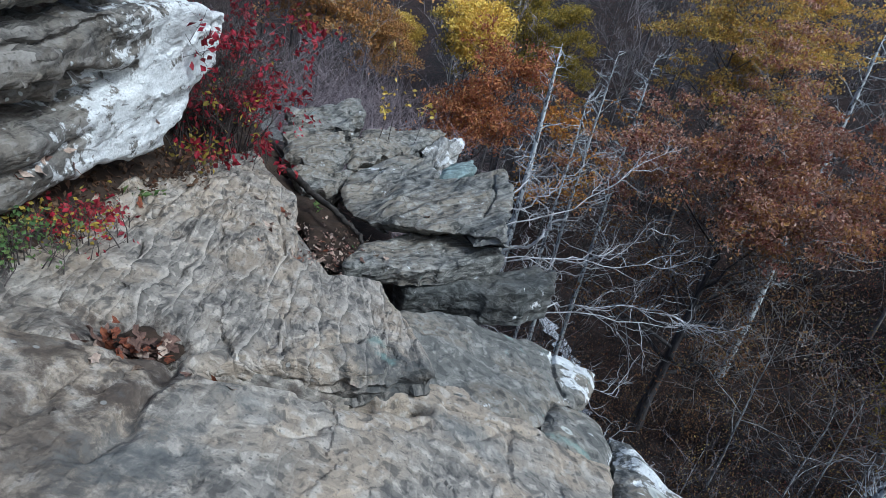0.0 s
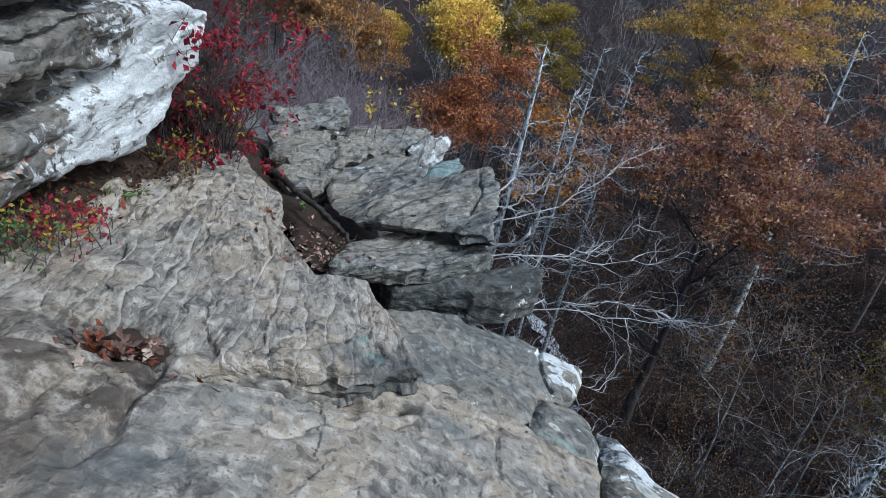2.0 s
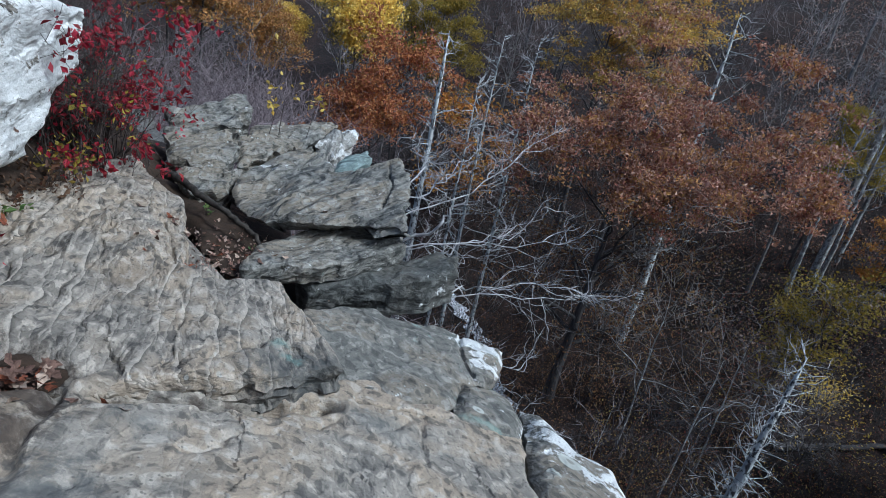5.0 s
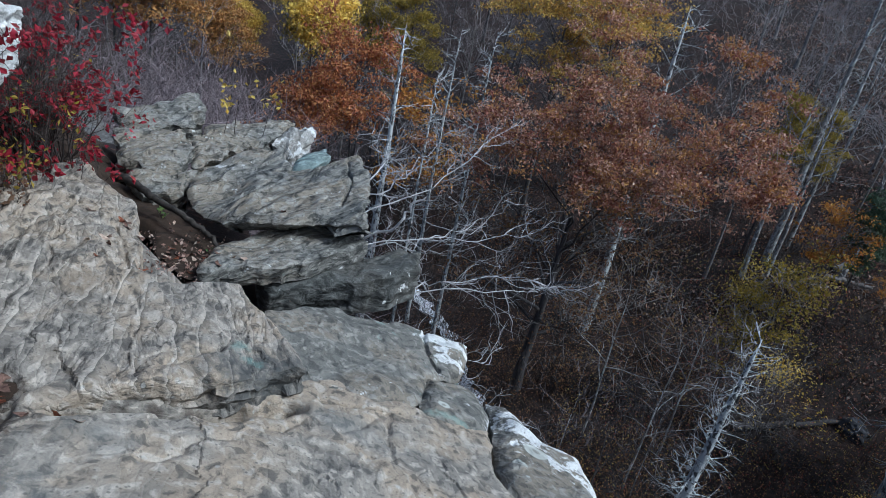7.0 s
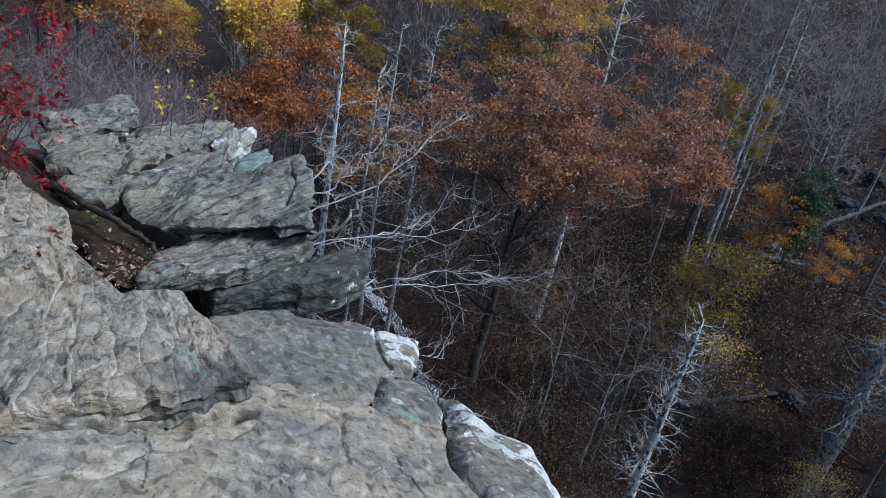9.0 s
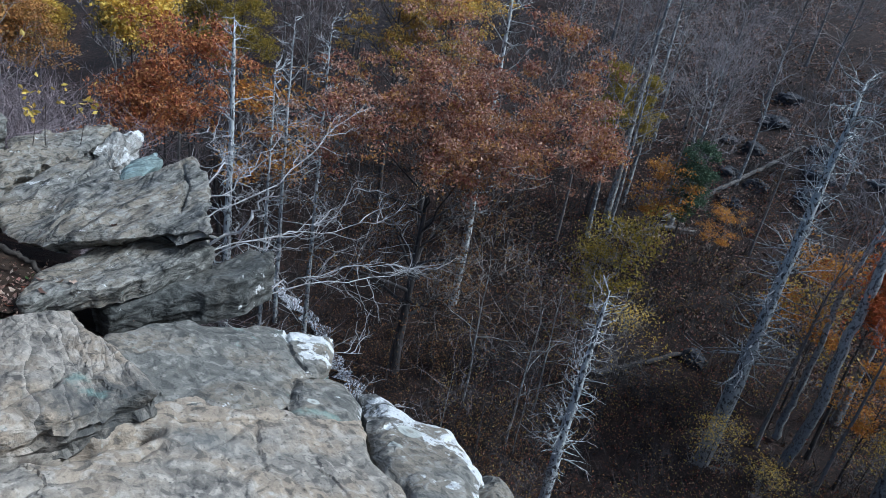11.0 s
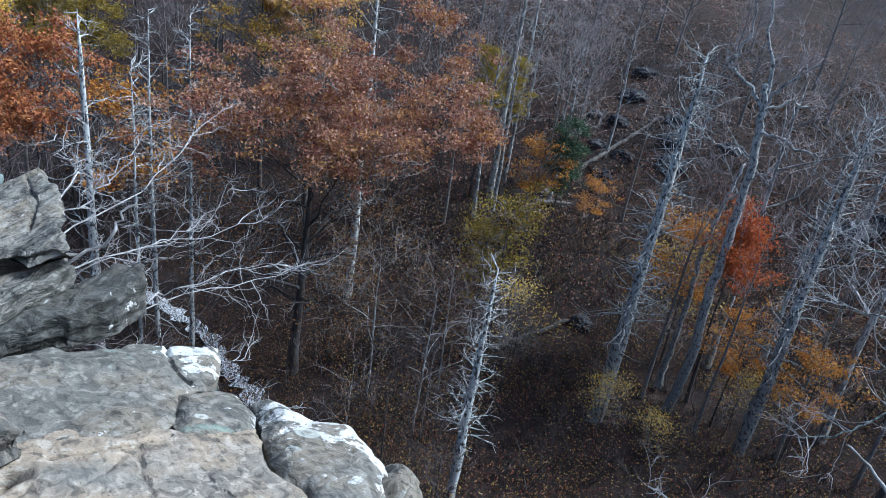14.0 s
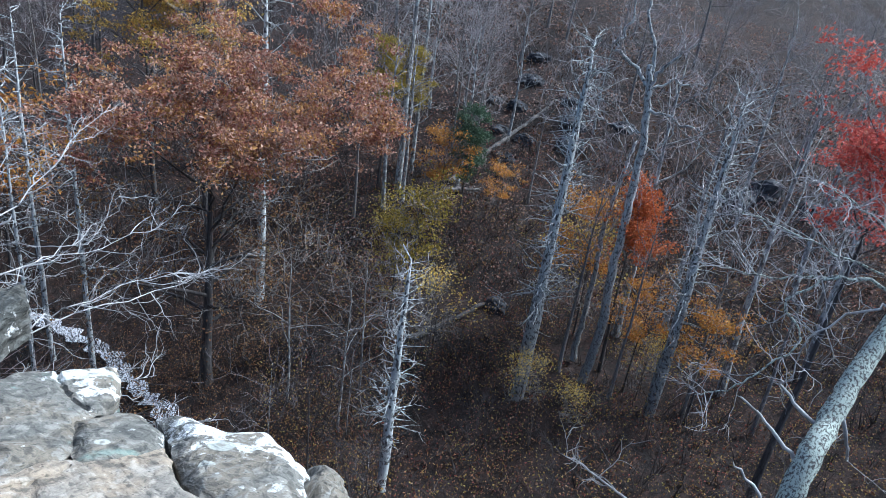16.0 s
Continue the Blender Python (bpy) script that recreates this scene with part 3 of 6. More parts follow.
def terrain(x, y):
    """Height of the ground: the outcrop's shelf, the cliff, the valley floor and the far hillside."""
    x, y = np.asarray(x, float), np.asarray(y, float)
    q = np.stack([x.ravel(), y.ravel()], 1)
    poly = np.array(((3.0, -60), (1.9, -4), (1.1, 0.6), (0.55, 2.5), (0.2, 3.4), (-0.35, 4.0), (-1.0, 4.5), (-1.5, 5.2), (-1.9, 6.0), (-2.5, 7.2), (-3.4, 8.2),
                     (-4.8, 8.9), (-8, 9.4), (-60, 12), (-300, 30), (-300, -60)), float)
    s = line_distance(q, poly, True).reshape(x.shape) * np.where(inside(q, poly), -1, 1).reshape(x.shape)
    shelf = -0.45 - 0.2 * np.clip(x, -4, 4) - 0.24 * np.clip(y, -6, 9)
    shelf = shelf + 0.35 * np.clip(-2.2 - x, 0, 8) ** 1.0 * np.clip(1.3 - np.clip(y, 0, 9) / 6.5, 0.2, 1)
    floor = -19.5 + 0.1 * (np.clip(x, -30, 60) - 12) - 0.03 * (np.clip(y, 0, 70) - 25)
    w = x * 0.42 + y * 0.907
    t = (w - 37) / 6
    floor = floor + 0.4 * 6 * np.where(t > 20, t, np.log1p(np.exp(np.clip(t, -30, 20)))) * np.where(w > 220, 220 / np.maximum(w, 1), 1)
    floor = floor - 3.2 * np.exp(-((x - 1.0) / 13) ** 2 - ((y - 37) / 11) ** 2)
    floor = floor + 0.7 * fbm(x * 0.05, y * 0.05, 0.5, 4) + 0.12 * fbm(x * 0.5, y * 0.5, 1.5, 3)
    talus = np.clip(9 - 0.5 * np.maximum(s, 0), 0, 9)
    k = np.clip(s / 1.2, 0, 1)
    k = k * k * (3 - 2 * k)
    return shelf * (1 - k) + (floor + talus) * k


# ---- ground: one sheet from underfoot to the horizon ----
def build_ground():
    radii = np.concatenate([[0.0], np.geomspace(0.4, 14, 70), np.geomspace(14.6, 130, 110), np.geomspace(140, 3000, 16)])
    ang = np.radians(np.concatenate([np.arange(-75, 95, 0.75), np.arange(95, 285, 5.0)]))
    rr, aa = np.meshgrid(radii[1:], ang, indexing="ij")
    x, y = rr * np.sin(aa), rr * np.cos(aa)
    v = np.concatenate([[[0, 0, float(terrain(np.array([0.0]), np.array([0.0]))[0])]], np.stack([x.ravel(), y.ravel(), terrain(x, y).ravel()], 1)])
    n = len(ang)
    faces = [(0, 1 + (j + 1) % n, 1 + j) for j in range(n)]
    for i in range(len(radii) - 2):
        for j in range(n):
            k = (j + 1) % n
            faces.append((1 + i * n + j, 1 + i * n + k, 1 + (i + 1) * n + k, 1 + (i + 1) * n + j))
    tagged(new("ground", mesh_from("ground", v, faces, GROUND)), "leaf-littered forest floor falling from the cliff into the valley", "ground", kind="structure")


build_ground()


def build_cliff():
    """The rock wall under the ledges."""
    line = np.array(((2.3, -6), (2.0, -2), (1.55, 0.8), (1.05, 2.5), (0.75, 3.3), (0.25, 4.0), (-0.3, 4.4), (-0.8, 4.7), (-1.1, 5.3), (-1.45, 6.1), (-2.1, 7.3), (-3.0, 8.1), (-6.0, 11), (-12, 18)), float)
    seg = []
    for p, q in zip(line, line[1:]):
        k = max(2, int(np.linalg.norm(q - p) / 0.1))
        seg.append(p + (q - p) * (np.arange(k) / k)[:, None])
    p = np.concatenate(seg)
    d = np.gradient(p, axis=0)
    nrm = np.stack([d[:, 1], -d[:, 0]], 1) / np.linalg.norm(d, axis=1)[:, None]
    top = -0.32 - 0.2 * p[:, 0] - 0.26 * p[:, 1] - 0.35
    rows, m = [], 110
    back = p - nrm * 1.4
    rows.append(np.stack([back[:, 0], back[:, 1], top], 1))
    for k in range(m):
        z = top - 16 * (k / (m - 1)) ** 1.2
        off = 0.35 * fbm(p[:, 0] * 0.6, p[:, 1] * 0.6, z * 0.7, 4) + 0.12 * np.floor(2.5 * pn(p[:, 0] * 0.4, p[:, 1] * 0.4, np.floor(z * 3) * 1.7)) + 0.03 * fbm(p[:, 0] * 5, p[:, 1] * 5, z * 9, 3)
        off = np.minimum(off, 0.05) - 0.15
        rows.append(np.stack([p[:, 0] + nrm[:, 0] * off, p[:, 1] + nrm[:, 1] * off, z], 1))
    n = len(p)
    faces = [(i * n + j, (i + 1) * n + j, (i + 1) * n + j + 1, i * n + j + 1) for i in range(m) for j in range(n - 1)]
    tagged(new("cliff", mesh_from("cliff", np.concatenate(rows), faces, ROCK_SHADED)), "layered schist cliff under the ledges, coloured dark for their shade", "cliff", kind="structure")


build_cliff()

# ---- the outcrop, slab by slab ----
FRONT = (0.127, -0.206, -0.311)
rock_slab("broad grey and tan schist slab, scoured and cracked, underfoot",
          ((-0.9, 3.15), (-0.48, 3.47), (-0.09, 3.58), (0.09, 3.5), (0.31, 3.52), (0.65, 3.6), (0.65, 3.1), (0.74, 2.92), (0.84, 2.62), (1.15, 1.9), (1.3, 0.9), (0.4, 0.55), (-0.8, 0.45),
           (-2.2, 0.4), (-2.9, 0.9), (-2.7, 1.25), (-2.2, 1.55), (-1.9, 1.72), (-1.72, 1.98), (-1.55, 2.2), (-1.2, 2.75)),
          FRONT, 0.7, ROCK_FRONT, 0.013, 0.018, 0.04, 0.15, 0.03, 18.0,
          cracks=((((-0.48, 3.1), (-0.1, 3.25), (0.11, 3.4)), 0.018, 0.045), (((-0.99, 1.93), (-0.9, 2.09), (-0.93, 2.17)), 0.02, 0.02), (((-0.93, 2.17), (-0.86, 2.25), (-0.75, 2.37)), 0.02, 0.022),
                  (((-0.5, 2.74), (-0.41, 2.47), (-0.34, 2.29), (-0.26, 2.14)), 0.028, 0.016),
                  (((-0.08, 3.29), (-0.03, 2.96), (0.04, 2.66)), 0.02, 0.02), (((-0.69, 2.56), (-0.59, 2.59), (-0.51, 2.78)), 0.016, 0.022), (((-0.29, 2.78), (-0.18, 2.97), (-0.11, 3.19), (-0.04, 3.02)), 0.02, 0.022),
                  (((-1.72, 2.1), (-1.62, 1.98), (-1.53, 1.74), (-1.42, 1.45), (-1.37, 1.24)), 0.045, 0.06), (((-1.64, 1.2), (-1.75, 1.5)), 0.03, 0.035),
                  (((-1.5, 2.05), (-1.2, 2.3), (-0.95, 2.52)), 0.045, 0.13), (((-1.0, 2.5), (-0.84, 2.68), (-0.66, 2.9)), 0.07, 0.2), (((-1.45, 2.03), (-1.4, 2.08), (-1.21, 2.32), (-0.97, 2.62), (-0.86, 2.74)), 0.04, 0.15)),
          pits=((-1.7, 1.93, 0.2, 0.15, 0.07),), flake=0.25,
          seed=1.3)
rock_slab("flat grey schist shelf behind the front slab", ((1.32, 0.95), (0.4, 0.6), (-0.8, 0.5), (-2.2, 0.45), (-3.1, 0.8), (-4.0, 0.2), (-3.8, -2.0), (-0.5, -3.0), (1.9, -2.0), (1.75, 0.2)),
          (0.1, -0.206, -0.311), 0.6, ROCK, 0.08, 0.016, 0.05, 0.1, 0.04, 12.0, seed=31.3)
rock_slab("large pale grey schist slab with diagonal ridges, lying on the front slab",
          ((-2.79, 1.91), (-2.92, 2.39), (-3.1, 2.92), (-3.36, 3.59), (-3.69, 4.56), (-3.78, 5.37), (-3.84, 6.03), (-3.33, 5.49), (-3.01, 5.24), (-2.76, 5.09), (-2.23, 4.2), (-1.99, 3.72),
           (-1.78, 3.57), (-1.64, 3.81), (-1.38, 4.03), (-1.18, 3.74), (-0.96, 3.51), (-0.7, 3.2), (-0.59, 3.06), (-0.77, 2.9), (-0.93, 2.66), (-1.12, 2.48), (-1.31, 2.28), (-1.48, 2.09), (-1.6, 2.03),
           (-1.83, 1.85), (-1.94, 1.73), (-2.2, 1.6), (-2.4, 1.5)),
          (0.03, -0.106, -0.189), 0.3, ROCK, 0.013, 0.026, 0.035, 0.03, 0.02, 25.0,
          cracks=((((-2.88, 3.28), (-3.01, 3.61), (-3.12, 3.9), (-3.34, 4.37)), 0.014, 0.03), (((-2.72, 3.25), (-2.8, 3.66), (-2.9, 4.14), (-2.95, 4.55)), 0.02, 0.035), (((-2.5, 2.7), (-2.64, 2.92), (-2.71, 3.12)), 0.012, 0.025),
                  (((-2.17, 2.64), (-2.26, 2.8), (-2.31, 2.94), (-2.34, 3.2), (-2.39, 3.38), (-2.54, 3.63), (-2.8, 4.17)), 0.014, 0.03), (((-2.45, 1.81), (-2.38, 1.86), (-2.33, 1.92)), 0.012, 0.025),
                  (((-2.84, 2.88), (-3.01, 3.19), (-3.17, 3.51)), 0.012, 0.025), (((-2.57, 3.69), (-2.68, 4.16), (-2.55, 4.38), (-2.3, 4.07), (-2.02, 3.62)), 0.014, 0.03),
                  (((-1.41, 2.6), (-1.28, 2.77), (-1.09, 3.01)), 0.008, 0.012), (((-1.26, 2.6), (-1.11, 2.89), (-1.07, 3.06)), 0.02, 0.04), (((-1.51, 2.04), (-1.48, 2.10), (-1.27, 2.32), (-1.07, 2.53), (-0.93, 2.68)), 0.014, 0.04)),
          pits=((-1.9, 2.05, 0.3, 0.2, 0.13),), seed=2.7, ragged=0.014, terrace=0.012, side=0.5, under=1.0)
rock_slab("grey schist slab edged with pale lichen, stepping down to the drop",
          ((-1.21, 4.11), (-0.95, 4.52), (-0.74, 4.79), (-0.63, 4.7), (-0.36, 4.8), (-0.23, 4.95), (0.08, 4.93), (0.48, 5.03), (0.46, 4.46), (0.3, 4.2), (0.15, 4.05), (0.14, 3.6), (-0.1, 3.35),
           (-0.5, 3.2), (-0.9, 3.2), (-1.2, 3.5)),
          (-0.25, -0.2, -0.2), 0.6, ROCK_EDGE, 0.024, 0.02, 0.05, 0.2, 0.05, 60.0, cracks=((((0.05, 4.95), (0.1, 4.5), (0.25, 4.2)), 0.012, 0.05),), seed=3.9)
rock_slab("squarish grey block split off by a green-lichened crack",
          ((0.13, 4.04), (0.42, 4.32), (0.61, 4.14), (0.68, 3.9), (0.62, 3.5), (0.38, 3.41), (0.17, 3.41), (0.12, 3.58)),
          (0.2, -0.206, -0.311), 0.6, ROCK_EDGE, 0.026, 0.01, 0.04, 0.1, 0.08, 40.0, seed=4.4, ragged=0.02, side=0.4)
rock_slab("rounded block with a pale lichened crest at the cliff edge",
          ((0.67, 4.25), (0.9, 4.22), (1.11, 3.86), (1.42, 3.73), (1.49, 3.48), (1.47, 3.13), (1.36, 2.82), (1.3, 2.4), (1.15, 1.95), (0.95, 2.3), (0.8, 2.76), (0.72, 2.9), (0.69, 3.08), (0.7, 3.5), (0.72, 3.9)),
          (0.18, -0.206, -0.311), 0.8, ROCK_EDGE, 0.026, 0.01, 0.05, 0.15, 0.12, 40.0, seed=5.2, ragged=0.02, side=0.4)
rock_slab("small grey block hanging below the cliff edge",
          ((1.72, 3.7), (1.9, 3.74), (1.94, 3.48), (1.81, 3.02), (1.6, 2.5), (1.3, 2.5), (1.4, 3.0), (1.54, 3.39)),
          (-0.17, -0.206, -0.311), 0.8, ROCK_GREY, 0.03, 0.018, 0.04, 0.12, 0.12, 40.0, seed=6.1)
# the stacked ledges beyond
rock_slab("thick grey schist ledge with a sloping top and shadowed underside",
          ((-2.65, 5.84), (-2.74, 6.25), (-2.43, 6.82), (-2.07, 6.98), (-1.71, 6.41), (-1.36, 6.49), (-1.06, 6.7), (-0.83, 6.12), (-0.71, 5.46), (-0.67, 5.25), (-0.88, 5.31), (-1.13, 5.35),
           (-1.41, 5.25), (-1.76, 5.25), (-2.0, 5.26), (-2.28, 5.42)),
          (-1.161, 0.218, 0.166), 0.2, ROCK_GREY, 0.018, 0.035, 0.05, 0.3, 0.04, -35.0, cracks=((((-1.15, 6.5), (-1.0, 6.0), (-1.0, 5.6)), 0.015, 0.05),), seed=7.7, terrace=0.012)
rock_slab("wedge-shaped grey ledge jutting over the drop",
          ((-1.88, 4.42), (-1.95, 4.9), (-1.75, 5.4), (-1.29, 5.8), (-1.11, 5.97), (-0.82, 5.96), (-0.76, 5.64), (-0.66, 5.44), (-0.97, 5.05), (-1.39, 4.7)),
          (-0.685, 0.071, -0.001), 0.2, ROCK_GREY, 0.02, 0.022, 0.03, 0.03, 0.03, -35.0, seed=8.3, side=0.25)
rock_slab("lowest pointed ledge with a lichen-spotted slate face, darkened for its shade",
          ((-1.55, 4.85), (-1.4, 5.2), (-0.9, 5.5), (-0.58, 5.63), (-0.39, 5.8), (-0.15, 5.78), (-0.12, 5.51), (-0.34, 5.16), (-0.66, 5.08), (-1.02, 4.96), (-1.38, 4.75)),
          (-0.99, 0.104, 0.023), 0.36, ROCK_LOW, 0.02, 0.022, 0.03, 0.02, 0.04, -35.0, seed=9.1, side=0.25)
rock_slab("loose blue-grey block on the ledge",
          ((-1.8, 6.67), (-1.78, 7.0), (-1.59, 7.33), (-1.48, 7.13), (-1.61, 6.5), (-1.73, 6.44)),
          (-1.324, -0.1, 0.1), 0.2, ROCK_BLUE, 0.03, 0.012, 0.02, 0.03, 0.05, -35.0, seed=10.4)
FAR_LEDGES = (
    ("grey block on top of the far ledge", ((-4.3, 7.35), (-4.03, 7.69), (-3.54, 8.09), (-3.33, 7.87), (-3.27, 7.67), (-3.4, 7.36), (-3.71, 7.17), (-4.06, 7.13)), (-3.112, -0.1, 0.3), 0.5, ROCK_GREY),
    ("blocky grey ledge beside the red-leaved shrub", ((-3.92, 6.75), (-3.62, 6.99), (-3.26, 7.11), (-3.04, 6.86), (-3.05, 6.57), (-3.35, 6.3), (-3.65, 6.35)), (-3.322, -0.1, 0.35), 0.6, ROCK_GREY),
    ("low grey ledge with a leafy sapling in its crack", ((-3.29, 7.33), (-3.22, 7.87), (-2.72, 8.35), (-2.35, 8.54), (-2.47, 7.86), (-2.67, 7.47), (-2.93, 6.98), (-3.01, 6.82)), (-2.619, -0.15, 0.2), 0.6, ROCK_GREY),
    ("pale lichened block at the far ledge's end", ((-2.51, 7.99), (-2.33, 8.35), (-2.05, 8.45), (-2.03, 8.24), (-2.07, 7.99), (-2.25, 7.9)), (-5.082, -0.15, 0.5), 0.5, ROCK_PALE),
    ("small grey block below the far ledge", ((-3.32, 5.99), (-2.96, 6.38), (-2.79, 6.37), (-2.71, 5.95), (-2.94, 5.73), (-3.16, 5.75)), (-2.891, -0.1, 0.3), 0.5, ROCK_GREY))
for i, (label, line, plane, thick, mat) in enumerate(FAR_LEDGES):
    rock_slab(label, line, plane, thick, mat, 0.024, 0.045, 0.06, 0.16, 0.06, -30.0, seed=11.0 + i, ragged=0.07, under=0.9, flake=0.8, side=0.9)
# the white-lichened boulder: its face looks across the slabs
FACE = Matrix(((-0.24, 0.1, 0.966, -2.398), (1.0, 0.0, 0.24, 0.0), (0.0, 0.995, -0.1, 0.0), (0, 0, 0, 1)))
rock_slab("big schist boulder, its overhanging face crusted with white lichen",
          ((4.75, 0.86), (4.3, 0.97), (3.9, 1.02), (3.25, 1.02), (2.3, 1.02), (1.0, 1.05), (0.9, 0.2), (1.6, 0.0), (2.2, 0.06), (2.8, 0.03), (3.24, -0.01), (3.6, -0.06), (3.88, -0.06), (3.86, 0.05), (4.11, 0.15), (4.3, 0.25), (4.45, 0.36),
           (4.66, 0.45), (4.72, 0.7)),
          (0.0, 0.0, 0.0), 1.3, ROCK_WHITE, 0.02, 0.022, 0.07, 0.3, 0.04, 92.0, seed=21.0, ragged=0.03, side=0.5, frame_of=FACE,
          cracks=((((1.6, 0.5), (2.3, 0.53), (2.8, 0.5), (3.15, 0.53), (3.4, 0.55)), 0.055, 0.34), (((2.2, 0.72), (2.7, 0.72), (3.2, 0.62)), 0.035, 0.1), (((1.8, 0.95), (2.6, 0.93), (3.2, 0.98)), 0.025, 0.05), (((1.9, 0.3), (2.6, 0.26), (3.0, 0.28)), 0.025, 0.05),
                  (((4.55, 0.75), (4.66, 0.8)), 0.05, 0.14)),
          pits=((2.5, 0.62, 0.55, 0.1, 0.12),))
rock_slab("dark boulder resting on top of the white-lichened boulder",
          ((3.4, 1.22), (3.15, 1.14), (2.8, 1.12), (2.35, 1.1), (1.2, 1.12), (1.0, 1.5), (1.6, 1.8), (2.8, 1.75), (3.4, 1.5)), (0.06, 0.0, 0.0), 1.1, ROCK_GREY, 0.03, 0.02, 0.06, 0.1, 0.1, 92.0, seed=24.0, ragged=0.04, frame_of=FACE)


# ---- soil ----
def soil_patch(name, label, line, plane, step=0.05):
    o = resample(line, step)
    lo, hi = o.min(0), o.max(0)
    gx, gy = np.meshgrid(np.arange(lo[0], hi[0], step), np.arange(lo[1], hi[1], step))
    g = np.stack([gx.ravel(), gy.ravel()], 1)
    g = g[inside(g, o)]
    g = g[line_distance(g, o, True) > step * 0.5]
    pts = np.concatenate([o, g])
    v2, _, f2, _, _, _ = delaunay_2d_cdt([Vector(p) for p in pts], [(i, (i + 1) % len(o)) for i in range(len(o))], [], 1, 1e-5)
    v2 = np.array([tuple(p) for p in v2])
    d = line_distance(v2, o, True)
    z = plane(v2[:, 0], v2[:, 1]) + 0.04 * fbm(v2[:, 0] * 3, v2[:, 1] * 3, 1, 4) - 0.2 * np.clip(1 - d / 0.15, 0, 1) ** 2
    return tagged(new(name, mesh_from(name, np.concatenate([v2, z[:, None]], 1), [tuple(f) for f in f2], SOIL)), label, "soil", kind="structure")


def bank(x, y):
    """Soil that rises from the slab's edge towards the boulder."""
    d = -2.79 - 0.286 * (y - 1.91) - x
    return -0.106 * x - 0.189 * y + 0.02 + np.where(d > 0, 0.4 * np.clip(d, 0, 1.5), 0.35 * d)


def pocket(x, y):
    return -0.9 - 0.12 * (x + 2.2) - 0.1 * (y - 4.5)


soil_patch("soil_bank", "brown soil bank with fallen leaves under the boulder",
           ((-2.2, 1.2), (-2.4, 2.0), (-2.5, 2.5), (-2.7, 3.0), (-2.95, 3.65), (-3.25, 4.6), (-3.4, 5.4), (-3.55, 6.2), (-3.9, 7.0), (-5.6, 7.4), (-5.6, 3.0), (-4.6, 1.0)), bank)
soil_patch("soil_pocket", "brown soil pocket between the slabs",
           ((-2.75, 5.2), (-2.3, 4.3), (-2.0, 3.7), (-1.75, 3.62), (-1.58, 4.05), (-1.66, 4.6), (-1.8, 5.3), (-2.3, 5.7), (-2.9, 6.0), (-3.5, 6.2), (-3.9, 6.0), (-3.3, 5.4)), pocket)


soil_patch("soil_pocket", "dark damp soil under the leaves in the rock hollow", ((-2.25, 1.9), (-2.1, 2.3), (-1.8, 2.4), (-1.5, 2.2), (-1.6, 1.85), (-1.8, 1.72), (-2.05, 1.75)), lambda x, y: -0.25 + 0 * x, 0.04)


# ---- wood and leaves ----
def tube(V, F, pts, radii, sides):
    """Adds a tapered limb along pts; it ends in a point."""
    pts = [Vector(p) for p in pts]
    base = len(V)
    axis = pts[1] - pts[0]
    side = axis.orthogonal().normalized()
    for i, p in enumerate(pts[:-1]):
        d = (pts[i + 1] - pts[max(0, i - 1)]).normalized()
        side = (side - d * side.dot(d)).normalized()
        up = d.cross(side)
        for k in range(sides):
            w = 2 * math.pi * k / sides
            V.append(tuple(p + (side * math.cos(w) + up * math.sin(w)) * radii[i]))
        if i:
            for k in range(sides):
                j = (k + 1) % sides
                F.append((base + (i - 1) * sides + k, base + (i - 1) * sides + j, base + i * sides + j, base + i * sides + k))
    V.append(tuple(pts[-1]))
    last, tip = base + (len(pts) - 2) * sides, len(V) - 1
    for k in range(sides):
        F.append((last + k, last + (k + 1) % sides, tip))


def grow(rng, V, F, TV, TF, ends, p, d, length, r, level, depth, spread=0.8, lift=0.1, kids=5, wander=0.18, thin=0.028, fine=0.014, more=0):
    """One limb and, while level lasts, the limbs that leave it. Thick ones go to V, F; thin ones to TV, TF."""
    n = (5 if level > 1 else (4 if level == 1 else 3)) + more
    pts, radii, q, dd = [Vector(p)], [r], Vector(p), Vector(d).normalized()
    for i in range(1, n):
        dd = (dd + Vector((rng.gauss(0, wander), rng.gauss(0, wander), rng.gauss(0, wander) + lift * 0.3))).normalized()
        q = q + dd * (length / (n - 1))
        pts.append(q.copy())
        radii.append(r * (1 - 0.75 * i / (n - 1)))
    if r > thin:
        tube(V, F, pts, radii, 6 if r > 0.08 else 4)
    else:
        tube(TV, TF, pts, radii, 3)
    if level == 0:
        ends.append((pts[-1], dd.copy()))
        ends.append((pts[len(pts) // 2], dd.copy()))
        return
    for k in range(kids):
        f = rng.uniform(0.25, 1.0)
        i = min(int(f * (n - 1)), n - 2)
        w = f * (n - 1) - i
        at = pts[i].lerp(pts[i + 1], w)
        axis = (pts[i + 1] - pts[i]).normalized()
        side = Vector((rng.gauss(0, 1), rng.gauss(0, 1), rng.gauss(0, 1)))
        side = (side - axis * side.dot(axis)).normalized()
        nd = (axis * (1 - spread * 0.5) + side * spread + Vector((0, 0, lift))).normalized()
        grow(rng, V, F, TV, TF, ends, at, nd, length * rng.uniform(0.45, 0.7), max(fine, radii[i] * rng.uniform(0.4, 0.6)), level - 1, depth + 1, spread, lift, kids, wander, thin, fine, more)


